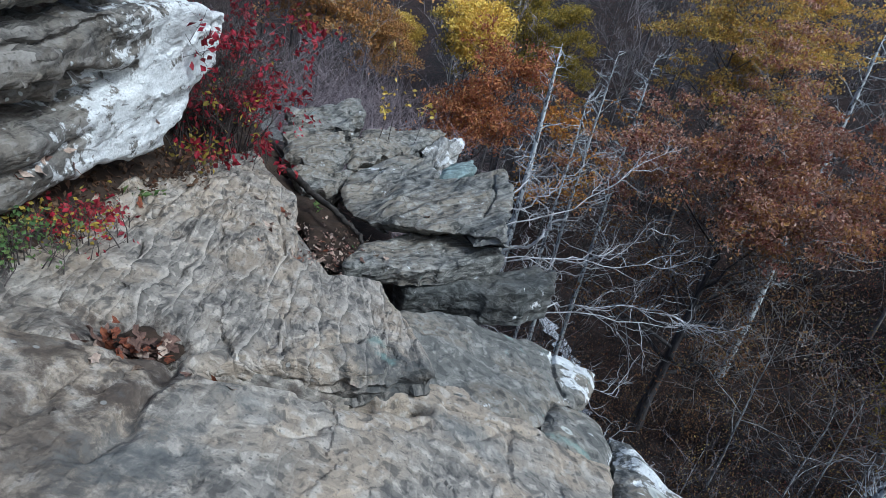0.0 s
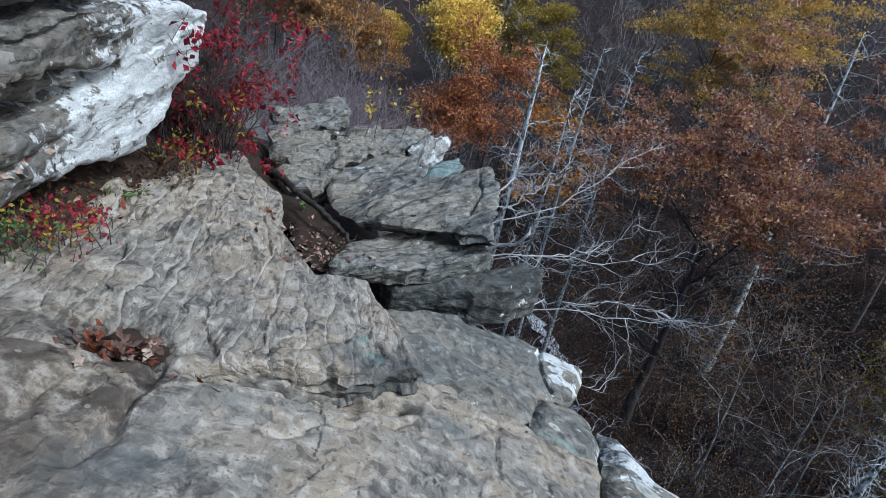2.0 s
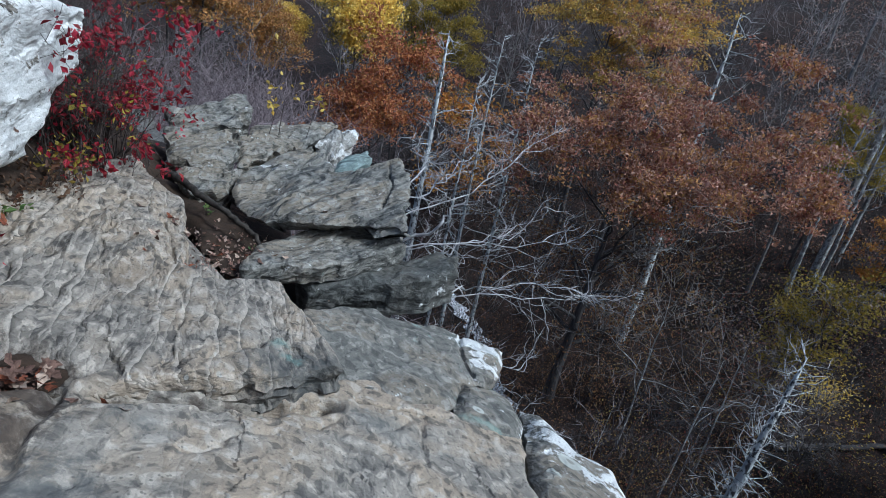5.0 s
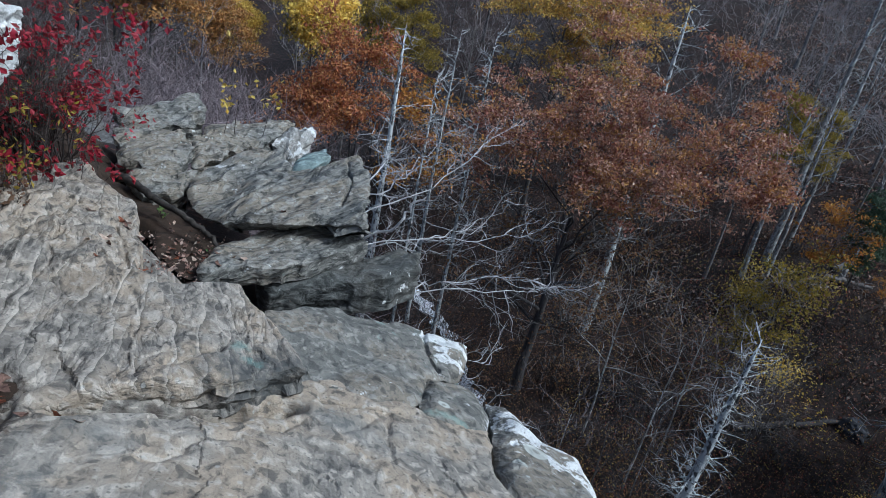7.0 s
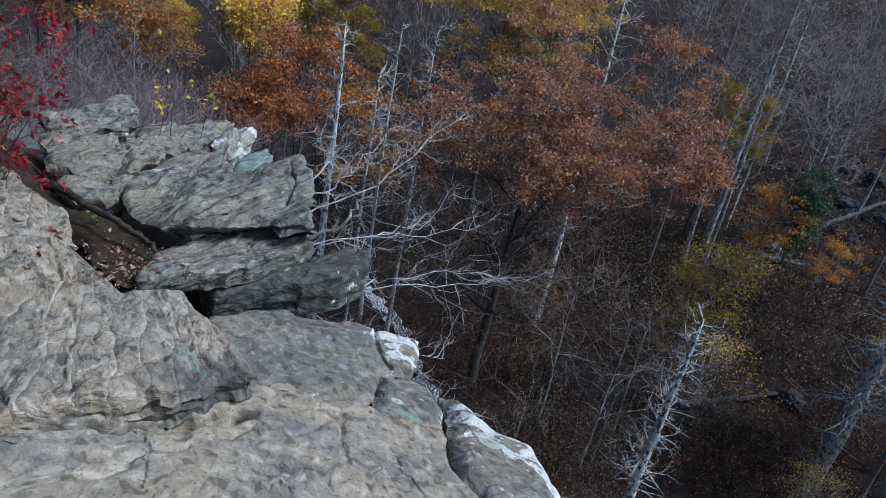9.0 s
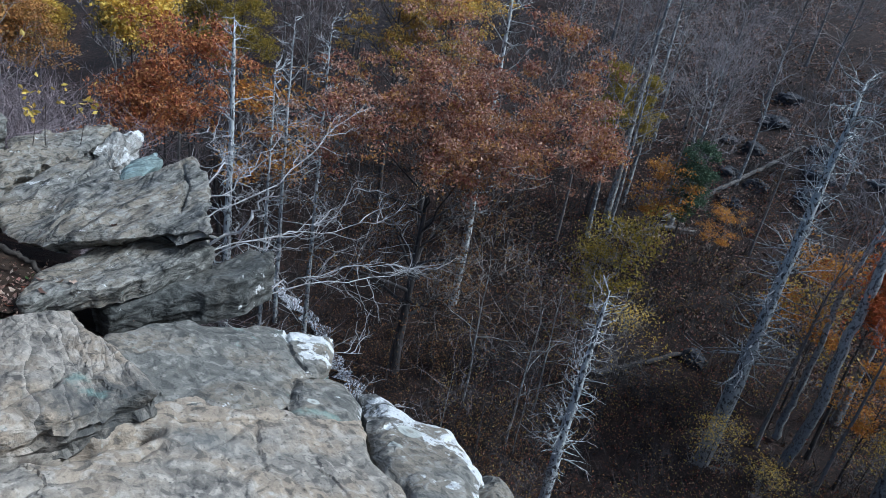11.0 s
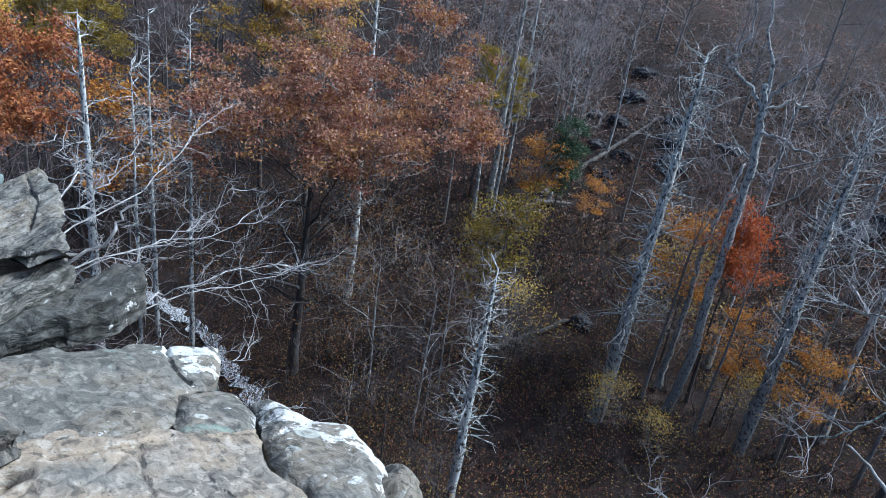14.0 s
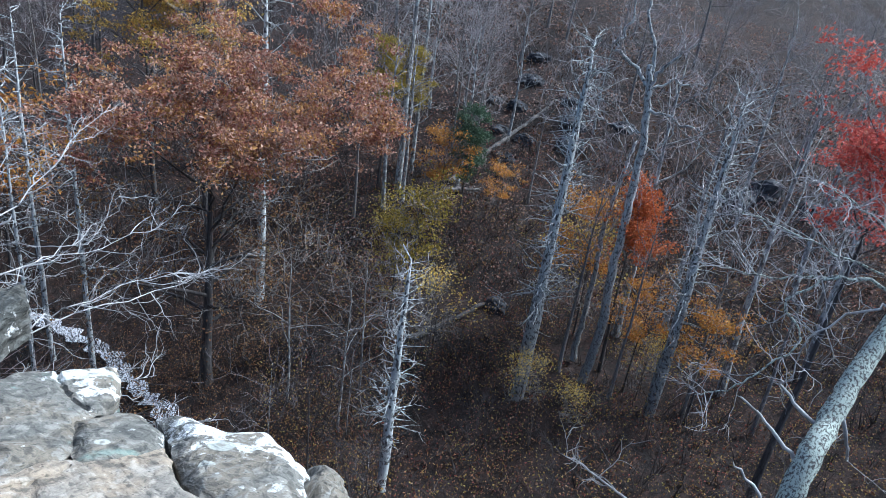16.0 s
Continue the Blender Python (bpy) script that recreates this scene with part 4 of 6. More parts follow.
def leaves_mesh(name, centres, size, material, seed, droop=0.3, jitter=0.0, slim=0.55):
    """Folded four-cornered leaves round the given places."""
    rng = np.random.RandomState(seed)
    c = np.array(centres, float)
    n = len(c)
    c = c + rng.normal(size=(n, 3)) * jitter
    ax = rng.normal(size=(n, 3))
    ax[:, 2] -= droop
    ax /= np.linalg.norm(ax, axis=1)[:, None]
    sd = np.cross(ax, rng.normal(size=(n, 3)))
    sd /= np.linalg.norm(sd, axis=1)[:, None] + 1e-9
    nm = np.cross(ax, sd)
    s = size * rng.uniform(0.6, 1.3, (n, 1))
    v = np.stack([c, c + ax * s * 0.5 + sd * s * slim * 0.5 + nm * s * 0.12, c + ax * s, c + ax * s * 0.5 - sd * s * slim * 0.5 + nm * s * 0.12], 1).reshape(-1, 3)
    f = [t for i in range(0, 4 * n, 4) for t in ((i, i + 1, i + 2), (i, i + 2, i + 3))]
    return mesh_from(name, v, f, material, False)


def tree(name, label, category, seed, height, trunk_r, leaf=None, leaf_count=0, leaf_size=0.25, level=3, kids=6, crown_from=0.35, spread=0.85, lean=0.05, bark=None, twig=None,
         limbs=14, lift=0.15, crown_w=0.34, bare_low=0.0, clump=0.25, fill=0.6, thin_low=None):
    """A tree at the origin, an Empty with trunk, twigs and leaves under it."""
    rng = random.Random(seed)
    V, F, TV, TF, ends = [], [], [], [], []
    pts, radii = [], []
    x = y = 0.0
    for i in range(8):
        s = i / 7
        pts.append((x, y, -0.4 + s * (height * 0.97 + 0.4)))
        radii.append(trunk_r * (1 - 0.85 * s) * (1.25 if i == 0 else 1))
        x, y = x + rng.gauss(0, lean * height / 8), y + rng.gauss(0, lean * height / 8)
    tube(V, F, pts, radii, 8)
    for k in range(limbs):
        f = crown_from + (1 - crown_from) * (k + rng.random()) / limbs * 0.97
        i = min(int(f * 7), 6)
        at = Vector(pts[i]).lerp(Vector(pts[i + 1]), f * 7 - i)
        w = k * 2.4 + rng.uniform(-0.5, 0.5)
        shape = math.sin(math.pi * min(1, max(0.12, (1 - (f - crown_from) / (1 - crown_from)) * 0.75 + 0.15)))
        d = Vector((math.cos(w), math.sin(w), 0.35 + 0.9 * f * f))
        grow(rng, V, F, TV, TF, ends, at, d, height * crown_w * (0.45 + 0.75 * shape) * rng.uniform(0.5, 1.25), max(0.02, radii[i] * 0.5), level - 1, 1, spread, lift, kids)
    fit = height / max(q[2] for q in V + TV)
    V, TV = [(q[0] * fit, q[1] * fit, q[2] * fit) for q in V], [(q[0] * fit, q[1] * fit, q[2] * fit) for q in TV]
    ends = [(p * fit, d) for p, d in ends]
    root = new(name)
    tagged(root, label, category)
    child("trunk", mesh_from("trunk", V, F, bark or BARK), root)
    if TV:
        tagged(child("twig_mass", mesh_from("twig_mass", TV, TF, twig or TWIG, False), root), kind="stuff")
    if leaf:
        nr = np.random.RandomState(seed)
        e = np.array([tuple(p) for p, _ in ends])
        if bare_low:
            lowest = e[:, 2].min() + bare_low * (e[:, 2].max() - e[:, 2].min())
            keep = e[:, 2] > lowest + nr.uniform(-0.09, 0.06, len(e)) * height
            e = e[keep]
        tuft = fbm(e[:, 0] * 0.7 + seed, e[:, 1] * 0.7, e[:, 2] * 1.8, 2)
        e = e[tuft > np.quantile(tuft, 1 - fill)]
        hold = 22
        for part_no, kind_of_leaf in enumerate(leaf if isinstance(leaf, tuple) else (leaf,)):
            share = len(leaf) if isinstance(leaf, tuple) else 1
            tuft_at = e[nr.randint(0, len(e), max(8, leaf_count // hold // share))]
            pick = np.repeat(tuft_at, hold, 0) + nr.normal(size=(len(tuft_at) * hold, 3)) * np.array((clump, clump, clump * 0.4))
            tagged(child("foliage", leaves_mesh("foliage", pick, leaf_size, kind_of_leaf, seed + part_no, 0.3, 0.03), root), kind="stuff")
        if thin_low is not None:
            low = np.array([tuple(p) for p, _ in ends])
            low = low[low[:, 2] < np.quantile(low[:, 2], 0.6)]
            tuft_at = low[nr.randint(0, len(low), leaf_count // 60)]
            pick = np.repeat(tuft_at, 9, 0) + nr.normal(size=(len(tuft_at) * 9, 3)) * np.array((clump, clump, clump * 0.5))
            tagged(child("foliage", leaves_mesh("foliage", pick, leaf_size * 0.9, thin_low, seed + 9, 0.3, 0.03), root), kind="stuff")
    return root


def snag(name, label, seed, height, r, stubs, stub_len, wood=None, fine=0.5):
    """A dead standing trunk with broken branch stubs."""
    rng = random.Random(seed)
    V, F, TV, TF, ends = [], [], [], [], []
    pts, radii, x, y = [], [], 0.0, 0.0
    for i in range(12):
        s = i / 11
        pts.append((x, y, -0.5 + s * (height + 0.5)))
        radii.append(r * (1 - 0.72 * s) * (1 + 0.08 * rng.gauss(0, 1)))
        x, y = x + rng.gauss(0, 0.012 * height / 8), y + rng.gauss(0, 0.012 * height / 8)
    radii[-2] *= 0.8
    tube(V, F, pts, radii, 10)
    for k in range(stubs):
        f = 0.3 + 0.69 * (k + rng.random()) / stubs
        i = min(int(f * 11), 10)
        at = Vector(pts[i]).lerp(Vector(pts[i + 1]), f * 11 - i)
        w = rng.uniform(0, 2 * math.pi)
        ln = stub_len * rng.uniform(0.35, 1.2) * (1.15 - 0.45 * f)
        d = Vector((math.cos(w), math.sin(w), rng.uniform(-0.25, 0.6)))
        grow(rng, V, F, TV, TF, ends, at, d, ln, max(0.035 if height > 14 else 0.02, radii[i] * 0.16), 1 if rng.random() < fine else 0, 1, 0.7, 0.1, 4, 0.25, 0.014, 0.011)
    root = new(name)
    tagged(root, label, "dead tree", "snags in the valley")
    child("trunk", mesh_from("trunk", V, F, wood or SNAGWOOD), root)
    if TV:
        tagged(child("twig_mass", mesh_from("twig_mass", TV, TF, DEADWOOD, False), root), kind="stuff")
    return root


def ground_at(x, y):
    return float(terrain(np.array([float(x)]), np.array([float(y)]))[0])


def stand(ob, x, y, turn, scale=1.0, tilt=0.0, flat=None):
    """Puts a thing on the ground, or at height flat."""
    ob.matrix_basis = pose(x, y, ground_at(x, y) if flat is None else flat, tilt, 0, turn) @ Matrix.Scale(scale, 4)


def stand_copy(ob, x, y, turn, scale=1.0, tilt=0.0):
    m = pose(x, y, ground_at(x, y), tilt, 0, turn)
    c = copy_thing(ob, m)
    c.matrix_basis = m @ Matrix.Scale(scale, 4)
    return c


# snags: place and height of the top
for i, (x, y, top, r, stubs, ln) in enumerate((
        (-4.0, 31.8, -1.0, 0.3, 90, 1.8), (-1.5, 40.0, -1.3, 0.17, 80, 2.0), (0.6, 38.0, -0.9, 0.18, 90, 2.2), (-2.3, 35.9, -3.5, 0.14, 70, 1.8),
        (11.0, 38.5, 2.6, 0.3, 70, 3.0), (11.2, 18.9, -7.4, 0.28, 130, 1.6), (20.8, 21.6, 1.3, 0.4, 190, 2.3), (26.8, 17.4, -0.1, 0.36, 150, 2.1))):
    g = ground_at(x, y)
    s = snag("snag", ("tall grey lichened snag with short broken branches", "slender bleached snag with bristling twigs")[i % 2], 100 + i, top - g, r, stubs, ln, BIGSNAG if r > 0.35 else SNAGWOOD)
    stand(s, x, y, 40 * i)

# the great rust-leaved oak and the coloured trees
oak = tree("oak_tree", "broad oak with rust-brown leaves over bare grey lower twigs", "tree", 5, 18.0, 0.42, (RUST, TAWNY, RUST, RUSSET), 50000, 0.14, 4, 5, 0.3, 0.8, 0.03, bark=SAPBARK, twig=OAKTWIG, limbs=22, crown_w=0.43, bare_low=0.55, clump=0.22, fill=0.4, thin_low=LOWLEAF)
g = ground_at(6.3, 32.6)
stand(oak, 6.3, 32.6, 30, (3.0 - g) / 18.0)


def leafy(name, label, seed, material, height, count, size, spots, crown_from=0.2, crown_w=0.3, clump=0.3, limbs=14, fill=0.45):
    """One leaf-bearing tree and its copies: x, y, top height, turn."""
    first = None
    for x, y, top, turn in spots:
        g = ground_at(x, y)
        if first is None:
            first = tree(name, label, "tree", seed, height, 0.012 * height, material, int(count * 2.0), size * 0.7, 3, 6, crown_from, 0.85, 0.03, SAPBARK, OAKTWIG, bare_low=0.32, limbs=limbs, crown_w=crown_w, clump=clump, fill=fill)
            stand(first, x, y, turn, (top - g) / height)
        else:
            stand_copy(first, x, y, turn, (top - g) / height)


leafy("yellow_tree", "tree in full bright yellow autumn leaf", 11, YELLOW, 18.0, 5200, 0.34, ((-12.2, 46.4, -0.5, 0), (-22.2, 57.0, -4.0, 80)), 0.79, 0.1, 0.4, 14, 0.7)
leafy("rust_tree", "rounded tree with orange-rust leaves", 12, DOME, 16.0, 8000, 0.26, ((-8.9, 40.7, -1.5, 0),), 0.66, 0.24, 0.3, 16, 0.55)
leafy("amber_tree", "tall tree with a high crown of amber-brown leaves", 22, AMBER, 18.0, 5000, 0.32, ((-24.5, 46, 2.6, 70), (-29, 50, 3.4, 160), (-22.0, 53, -3.2, 200), (-34, 52, 4.0, 20)), 0.74, 0.16, 0.35)
leafy("olive_tree", "tall tree with thin olive-yellow leaves", 13, OLIVE, 22.0, 6000, 0.32, ((-9.7, 55.1, 2.5, 0), (-6.0, 53.0, 0.5, 60), (22.0, 44.0, -1.0, 130), (24.5, 45.0, -1.6, 220), (-15, 58, 3, 90)), 0.45, 0.13, 0.4)
leafy("gold_tree", "broad tree with golden-yellow leaves thinning to bare twigs", 14, GOLD, 22.0, 6500, 0.3, ((5.6, 47.8, 6.0, 0), (9.5, 49.0, 5.5, 100)), 0.55, 0.2, 0.35)
leafy("orange_tree", "small tree with orange leaves", 15, ORANGE, 10.0, 1300, 0.26, ((24.2, 38.1, -5.6, 0), (26.5, 24.3, -5.6, 90), (28.0, 15.9, -9.7, 40), (-3.4, 44.6, -4.0, 10), (26.8, 19.4, -9.6, 0), (28.4, 36.0, -8.2, 60)), 0.42, 0.24, 0.3, 12, 0.3)
leafy("red_orange_tree", "small maple with red-orange leaves", 16, REDORANGE, 12.0, 2800, 0.26, ((26.7, 21.3, -5.3, 0),), 0.6, 0.17, 0.3, 14, 0.35)
leafy("red_tree", "maple with scarlet leaves", 17, SCARLET, 18.0, 4000, 0.22, ((25.6, 10.4, 3.0, 0),), 0.76, 0.18, 0.3, 16, 0.4)
leafy("yellow_shrub", "small understorey tree with yellow leaves", 18, YELLOW, 6.0, 420, 0.17, ((27.4, 24.6, -7.8, 0), (21.5, 18.2, -14.6, 90), (18.6, 27.4, -11.6, 50), (20.0, 20.5, -13.6, 160), (27.0, 18.6, -13.0, 220)), 0.25, 0.34, 0.5)
leafy("olive_shrub", "understorey tree with olive-green leaves", 19, OLIVE, 9.0, 1100, 0.22, ((17.7, 29.2, -7.4, 0), (16.8, 30.2, -9.2, 100)), 0.3, 0.2, 0.4, 14, 0.35)
leafy("evergreen", "small dull green evergreen", 20, PINE, 7.0, 3600, 0.22, ((26.2, 38.0, -5.2, 0),), 0.3, 0.14, 0.2)

# bare trees on the slopes
rng = random.Random(42)
def bare_kinds(seed, twig, bark):
    return [tree("bare_tree", label, "tree", seed + i, h, r, None, 0, 0.2, 3, kids - 1, cf, 0.75, 0.025, bark, twig, limbs=limbs, crown_w=cw, lift=0.25)
            for i, (label, h, r, kids, cf, limbs, cw) in enumerate((
                ("tall bare grey-barked forest tree", 20.0, 0.24, 6, 0.35, 18, 0.24), ("slender bare forest tree with mauve-grey twigs", 17.0, 0.18, 6, 0.3, 18, 0.26),
                ("bare spreading tree with fine twigs", 14.0, 0.2, 7, 0.22, 18, 0.32)))]


# SHADY repeats the bare trees with darker bark and twigs, shade put in colour.
BARE, SHADY = bare_kinds(30, TWIG, BARK), bare_kinds(35, BARETWIG, SAPBARK)
SAPLING = [tree("bare_sapling", "bare twiggy sapling on the valley side", "sapling", 40 + i, 7.0, 0.06, None, 0, 0.2, 3, 5, 0.08, 0.7, 0.03, SAPBARK, SAPTWIG, limbs=13, crown_w=0.42, lift=0.08) for i in range(2)]
TAKEN = [(25.0, 21.0, 1.5), (25.6, 22.6, 1.5), (23.5, 43.4, 1.0), (25.6, 45.2, 1.0), (6.3, 32.6, 5.0), (11.2, 18.9, 2.0), (20.8, 21.6, 1.5), (26.8, 17.4, 1.5)]


def scatter(kinds, count, az, dist, gap, size, low=False):
    made, tries = 0, 0
    while made < count and tries < count * 40:
        tries += 1
        w, r = radians(rng.uniform(*az)), math.sqrt(rng.uniform(dist[0] ** 2, dist[1] ** 2))
        x, y = r * math.sin(w), r * math.cos(w)
        if not low and any(abs(math.atan2(x, y) - math.atan2(u, v)) < wide / math.hypot(u, v) and r < math.hypot(u, v) + 2 for u, v, wide in LANES):
            continue
        if low and -0.06 < math.atan2(x, y) < 0.14 and 20 < r < 44:
            continue
        if any((x - u) ** 2 + (y - v) ** 2 < (gap + q) ** 2 for u, v, q in TAKEN):
            continue
        TAKEN.append((x, y, 0.0))
        k = rng.randrange(len(kinds))
        ob = kinds[k]
        if ob.name in FRESH:
            FRESH.discard(ob.name)
            stand(ob, x, y, rng.uniform(0, 360), rng.uniform(*size))
        else:
            stand_copy(ob, x, y, rng.uniform(0, 360), rng.uniform(*size), rng.uniform(-4, 4))
        made += 1


LANES = ((-12.4, 46.4, 3.0), (-18.3, 47.0, 2.2), (-10.3, 40.7, 4.5), (-24.5, 46, 3.0), (3.4, 47.8, 4.5), (7.8, 49.0, 4.0), (6.3, 32.6, 6.5), (-5.2, 44.0, 2.0), (-3.4, 45.0, 2.0), (-4.0, 31.8, 0.6),
         (24.2, 38.1, 1.6), (26.2, 38.0, 1.4), (25.4, 25.4, 2.0), (26.7, 21.3, 2.5), (28.0, 15.9, 2.0), (17.7, 29.2, 2.0), (11.2, 18.9, 1.0), (20.8, 21.6, 1.0), (26.8, 17.4, 1.0), (26.5, 38.0, 1.5), (31.0, 39.0, 4.0))
FRESH = {o.name for o in BARE + SHADY + SAPLING}
scatter(SHADY, 34, (-42, 20), (46, 85), 2.6, (0.75, 1.15))
scatter(BARE, 34, (20, 84), (44, 85), 2.6, (0.75, 1.15))
scatter(SHADY, 10, (-40, 20), (85, 140), 4.0, (0.85, 1.3))
scatter(BARE, 8, (20, 84), (85, 140), 4.0, (0.85, 1.3))
scatter([SHADY[2], SHADY[1]], 12, (-40, -8), (22, 40), 2.5, (0.8, 1.05))
scatter(SAPLING, 9, (-24, 34), (15, 40), 1.4, (0.6, 1.2), True)
scatter(SAPLING, 26, (34, 82), (22, 44), 2.2, (0.4, 0.8), True)
THICKET = tree("thicket_tree", "low dense tree of mauve-grey twigs", "tree", 58, 12.0, 0.12, None, 0, 0.2, 3, 7, 0.12, 0.75, 0.03, BARK, MAUVETWIG, limbs=34, crown_w=0.44, lift=0.12)
FRESH.add(THICKET.name)
for az, r, top in ((-33, 26, -3.0), (-30, 28, -3.2), (-27.5, 27, -3.4), (-25, 28, -3.6), (-22.5, 27, -4.2), (-20, 30, -5.0), (-29, 33, -3.0), (-24, 33, -3.8), (-36, 29, -2.0), (-31.5, 36, -2.2), (-27, 38, -2.6), (-24.0, 38, -3.0), (-21.5, 36, -3.6)):
    x, y = r * math.sin(radians(az)), r * math.cos(radians(az))
    if THICKET.name in FRESH:
        FRESH.discard(THICKET.name)
        stand(THICKET, x, y, 70 * az, (top - ground_at(x, y)) / 12.0)
    else:
        stand_copy(THICKET, x, y, 70 * az, (top - ground_at(x, y)) / 12.0)
PALE = tree("pale_bare_tree", "bare tree with pale crooked limbs", "tree", 55, 20.0, 0.26, None, 0, 0.2, 3, 4, 0.4, 0.8, 0.03, PALEBARK, TWIG, limbs=13, crown_w=0.26, lift=0.2)
SLIM = tree("slim_bare_tree", "slim pale-stemmed bare tree", "tree", 56, 18.0, 0.17, None, 0, 0.2, 3, 4, 0.5, 0.7, 0.02, BARK, TWIG, limbs=11, crown_w=0.2, lift=0.3)
for k, (az, r, top) in enumerate(((56.0, 40.0, 3.8), (62.5, 36.0, 4.8), (27.3, 47.0, 3.4), (29.0, 48.0, 2.0), (38.0, 58.0, 4.0), (57.0, 46.0, 3.5), (68.0, 40.0, 4.0), (45.5, 62.0, 3.5), (52.0, 38.0, 5.0), (44.0, 44.0, 4.5), (34.0, 50.0, 4.0), (65.0, 48.0, 6.0), (30.5, 62.0, 5.0), (59.0, 55.0, 7.0))):
    x, y = r * math.sin(radians(az)), r * math.cos(radians(az))
    s = (top - ground_at(x, y)) / 20.0
    if k == 0:
        stand(PALE, x, y, 0, s)
    else:
        stand_copy(PALE, x, y, 67 * k, s)
for k, (az, r, top) in enumerate(((53.0, 32.0, -3.0), (47.5, 33.0, -1.5), (60.0, 33.0, -2.0), (24.5, 46.0, 2.0), (33.0, 56.0, 3.0), (41.0, 50.0, 1.0), (66.0, 33.0, -1.0), (-16.0, 52.0, 3.0), (-11.5, 52.0, 3.0), (-24.0, 55.0, 3.0), (12.0, 54.0, 5.0), (-1.0, 56.0, 4.0))):
    x, y = r * math.sin(radians(az)), r * math.cos(radians(az))
    s = (top - ground_at(x, y)) / 18.0
    if k == 0:
        stand(SLIM, x, y, 0, s)
    else:
        stand_copy(SLIM, x, y, 97 * k, s)


# undergrowth and fallen leaves
def scattered_leaves(name, label, count, az, dist, lift, size, material, seed):
    r = np.random.RandomState(seed)
    w = np.radians(r.uniform(*az, count))
    d = np.sqrt(r.uniform(dist[0] ** 2, dist[1] ** 2, count))
    x, y = d * np.sin(w), d * np.cos(w)
    keep = pn(x * 0.25, y * 0.25, seed) + 0.6 * pn(x * 0.9, y * 0.9, seed) > -0.1
    x, y = x[keep], y[keep]
    z = terrain(x, y) + np.abs(r.normal(0, lift, len(x)))
    tagged(new(name, leaves_mesh(name, np.stack([x, y, z], 1), size, material, seed)), label, "undergrowth", kind="stuff")


scattered_leaves("undergrowth", "yellow leaves of low undergrowth on the valley floor", 32000, (16, 84), (17, 48), 0.9, 0.12, UNDER, 3)
scattered_leaves("undergrowth", "rust and brown leaves of low brush on the valley floor", 60000, (20, 84), (16, 60), 0.6, 0.13, BRUSH, 6)
scattered_leaves("undergrowth", "dark thickets of brush on the far hillside", 16000, (28, 84), (40, 85), 1.0, 0.34, DARKBRUSH, 18)
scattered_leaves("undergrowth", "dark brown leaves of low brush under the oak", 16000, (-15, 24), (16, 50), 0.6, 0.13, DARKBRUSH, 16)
scattered_leaves("undergrowth", "russet and tawny leaves clinging to low branches under the oak", 26000, (-4, 32), (20, 38), 2.4, 0.11, LOWLEAF, 23)
scattered_leaves("leaf_litter", "fallen brown leaves on the forest floor", 30000, (-15, 84), (16, 60), 0.04, 0.22, LITTER, 4)
scattered_leaves("leaf_litter", "fallen brown leaves on the far hillside", 60000, (20, 84), (40, 100), 0.1, 0.28, FARLITTER, 9)


def brush(count, az, dist, seed):
    """Thin upright stems and twigs of the low brush, all over the valley floor."""
    r = np.random.RandomState(seed)
    w, d = np.radians(r.uniform(*az, count)), np.sqrt(r.uniform(dist[0] ** 2, dist[1] ** 2, count))
    x, y = d * np.sin(w), d * np.cos(w)
    keep = pn(x * 0.2, y * 0.2, seed) > -0.25
    x, y = x[keep], y[keep]
    n = len(x)
    b = np.stack([x, y, terrain(x, y) - 0.05], 1)
    V, F = [], []
    for k in range(5):
        start = b + np.stack([r.normal(0, 0.12, n), r.normal(0, 0.12, n), np.zeros(n)], 1)
        lean = np.stack([r.normal(0, 0.45, n), r.normal(0, 0.45, n), np.ones(n)], 1)
        tip = start + lean * r.uniform(0.5, 2.2, (n, 1))
        side = np.stack([r.normal(0, 1, n), r.normal(0, 1, n), np.zeros(n)], 1) * 0.014
        other = np.stack([-side[:, 1], side[:, 0], np.zeros(n)], 1)
        o = len(V) * 4 * n
        V.append(np.stack([start + side, start + other, start - side - other, tip], 1).reshape(-1, 3))
        q = np.arange(n) * 4 + o
        F.append(np.concatenate([np.stack([q, q + 1, q + 3], 1), np.stack([q + 1, q + 2, q + 3], 1), np.stack([q + 2, q, q + 3], 1)]))
    tagged(new("brush", mesh_from("brush", np.concatenate(V), np.concatenate(F).tolist(), BRUSHTWIG, False)), "bare grey stems of low brush on the valley floor", "brush", kind="stuff")


brush(4600, (-15, 84), (15, 62), 21)
WISP = tree("pale_bare_sapling", "small bare tree with a spray of pale twigs", "sapling", 59, 9.0, 0.06, None, 0, 0.2, 3, 4, 0.25, 0.8, 0.03, PALEBARK, BARETWIG, limbs=9, crown_w=0.34, lift=0.25)
for k, (az, r, top) in enumerate(((17.5, 24.0, -11.5), (26.0, 26.0, -12.0), (29.0, 20.0, -14.0))):
    x, y = r * math.sin(radians(az)), r * math.cos(radians(az))
    if k == 0:
        stand(WISP, x, y, 50, (top - ground_at(x, y)) / 9.0)
    else:
        stand_copy(WISP, x, y, 50 + 83 * k, (top - ground_at(x, y)) / 9.0)


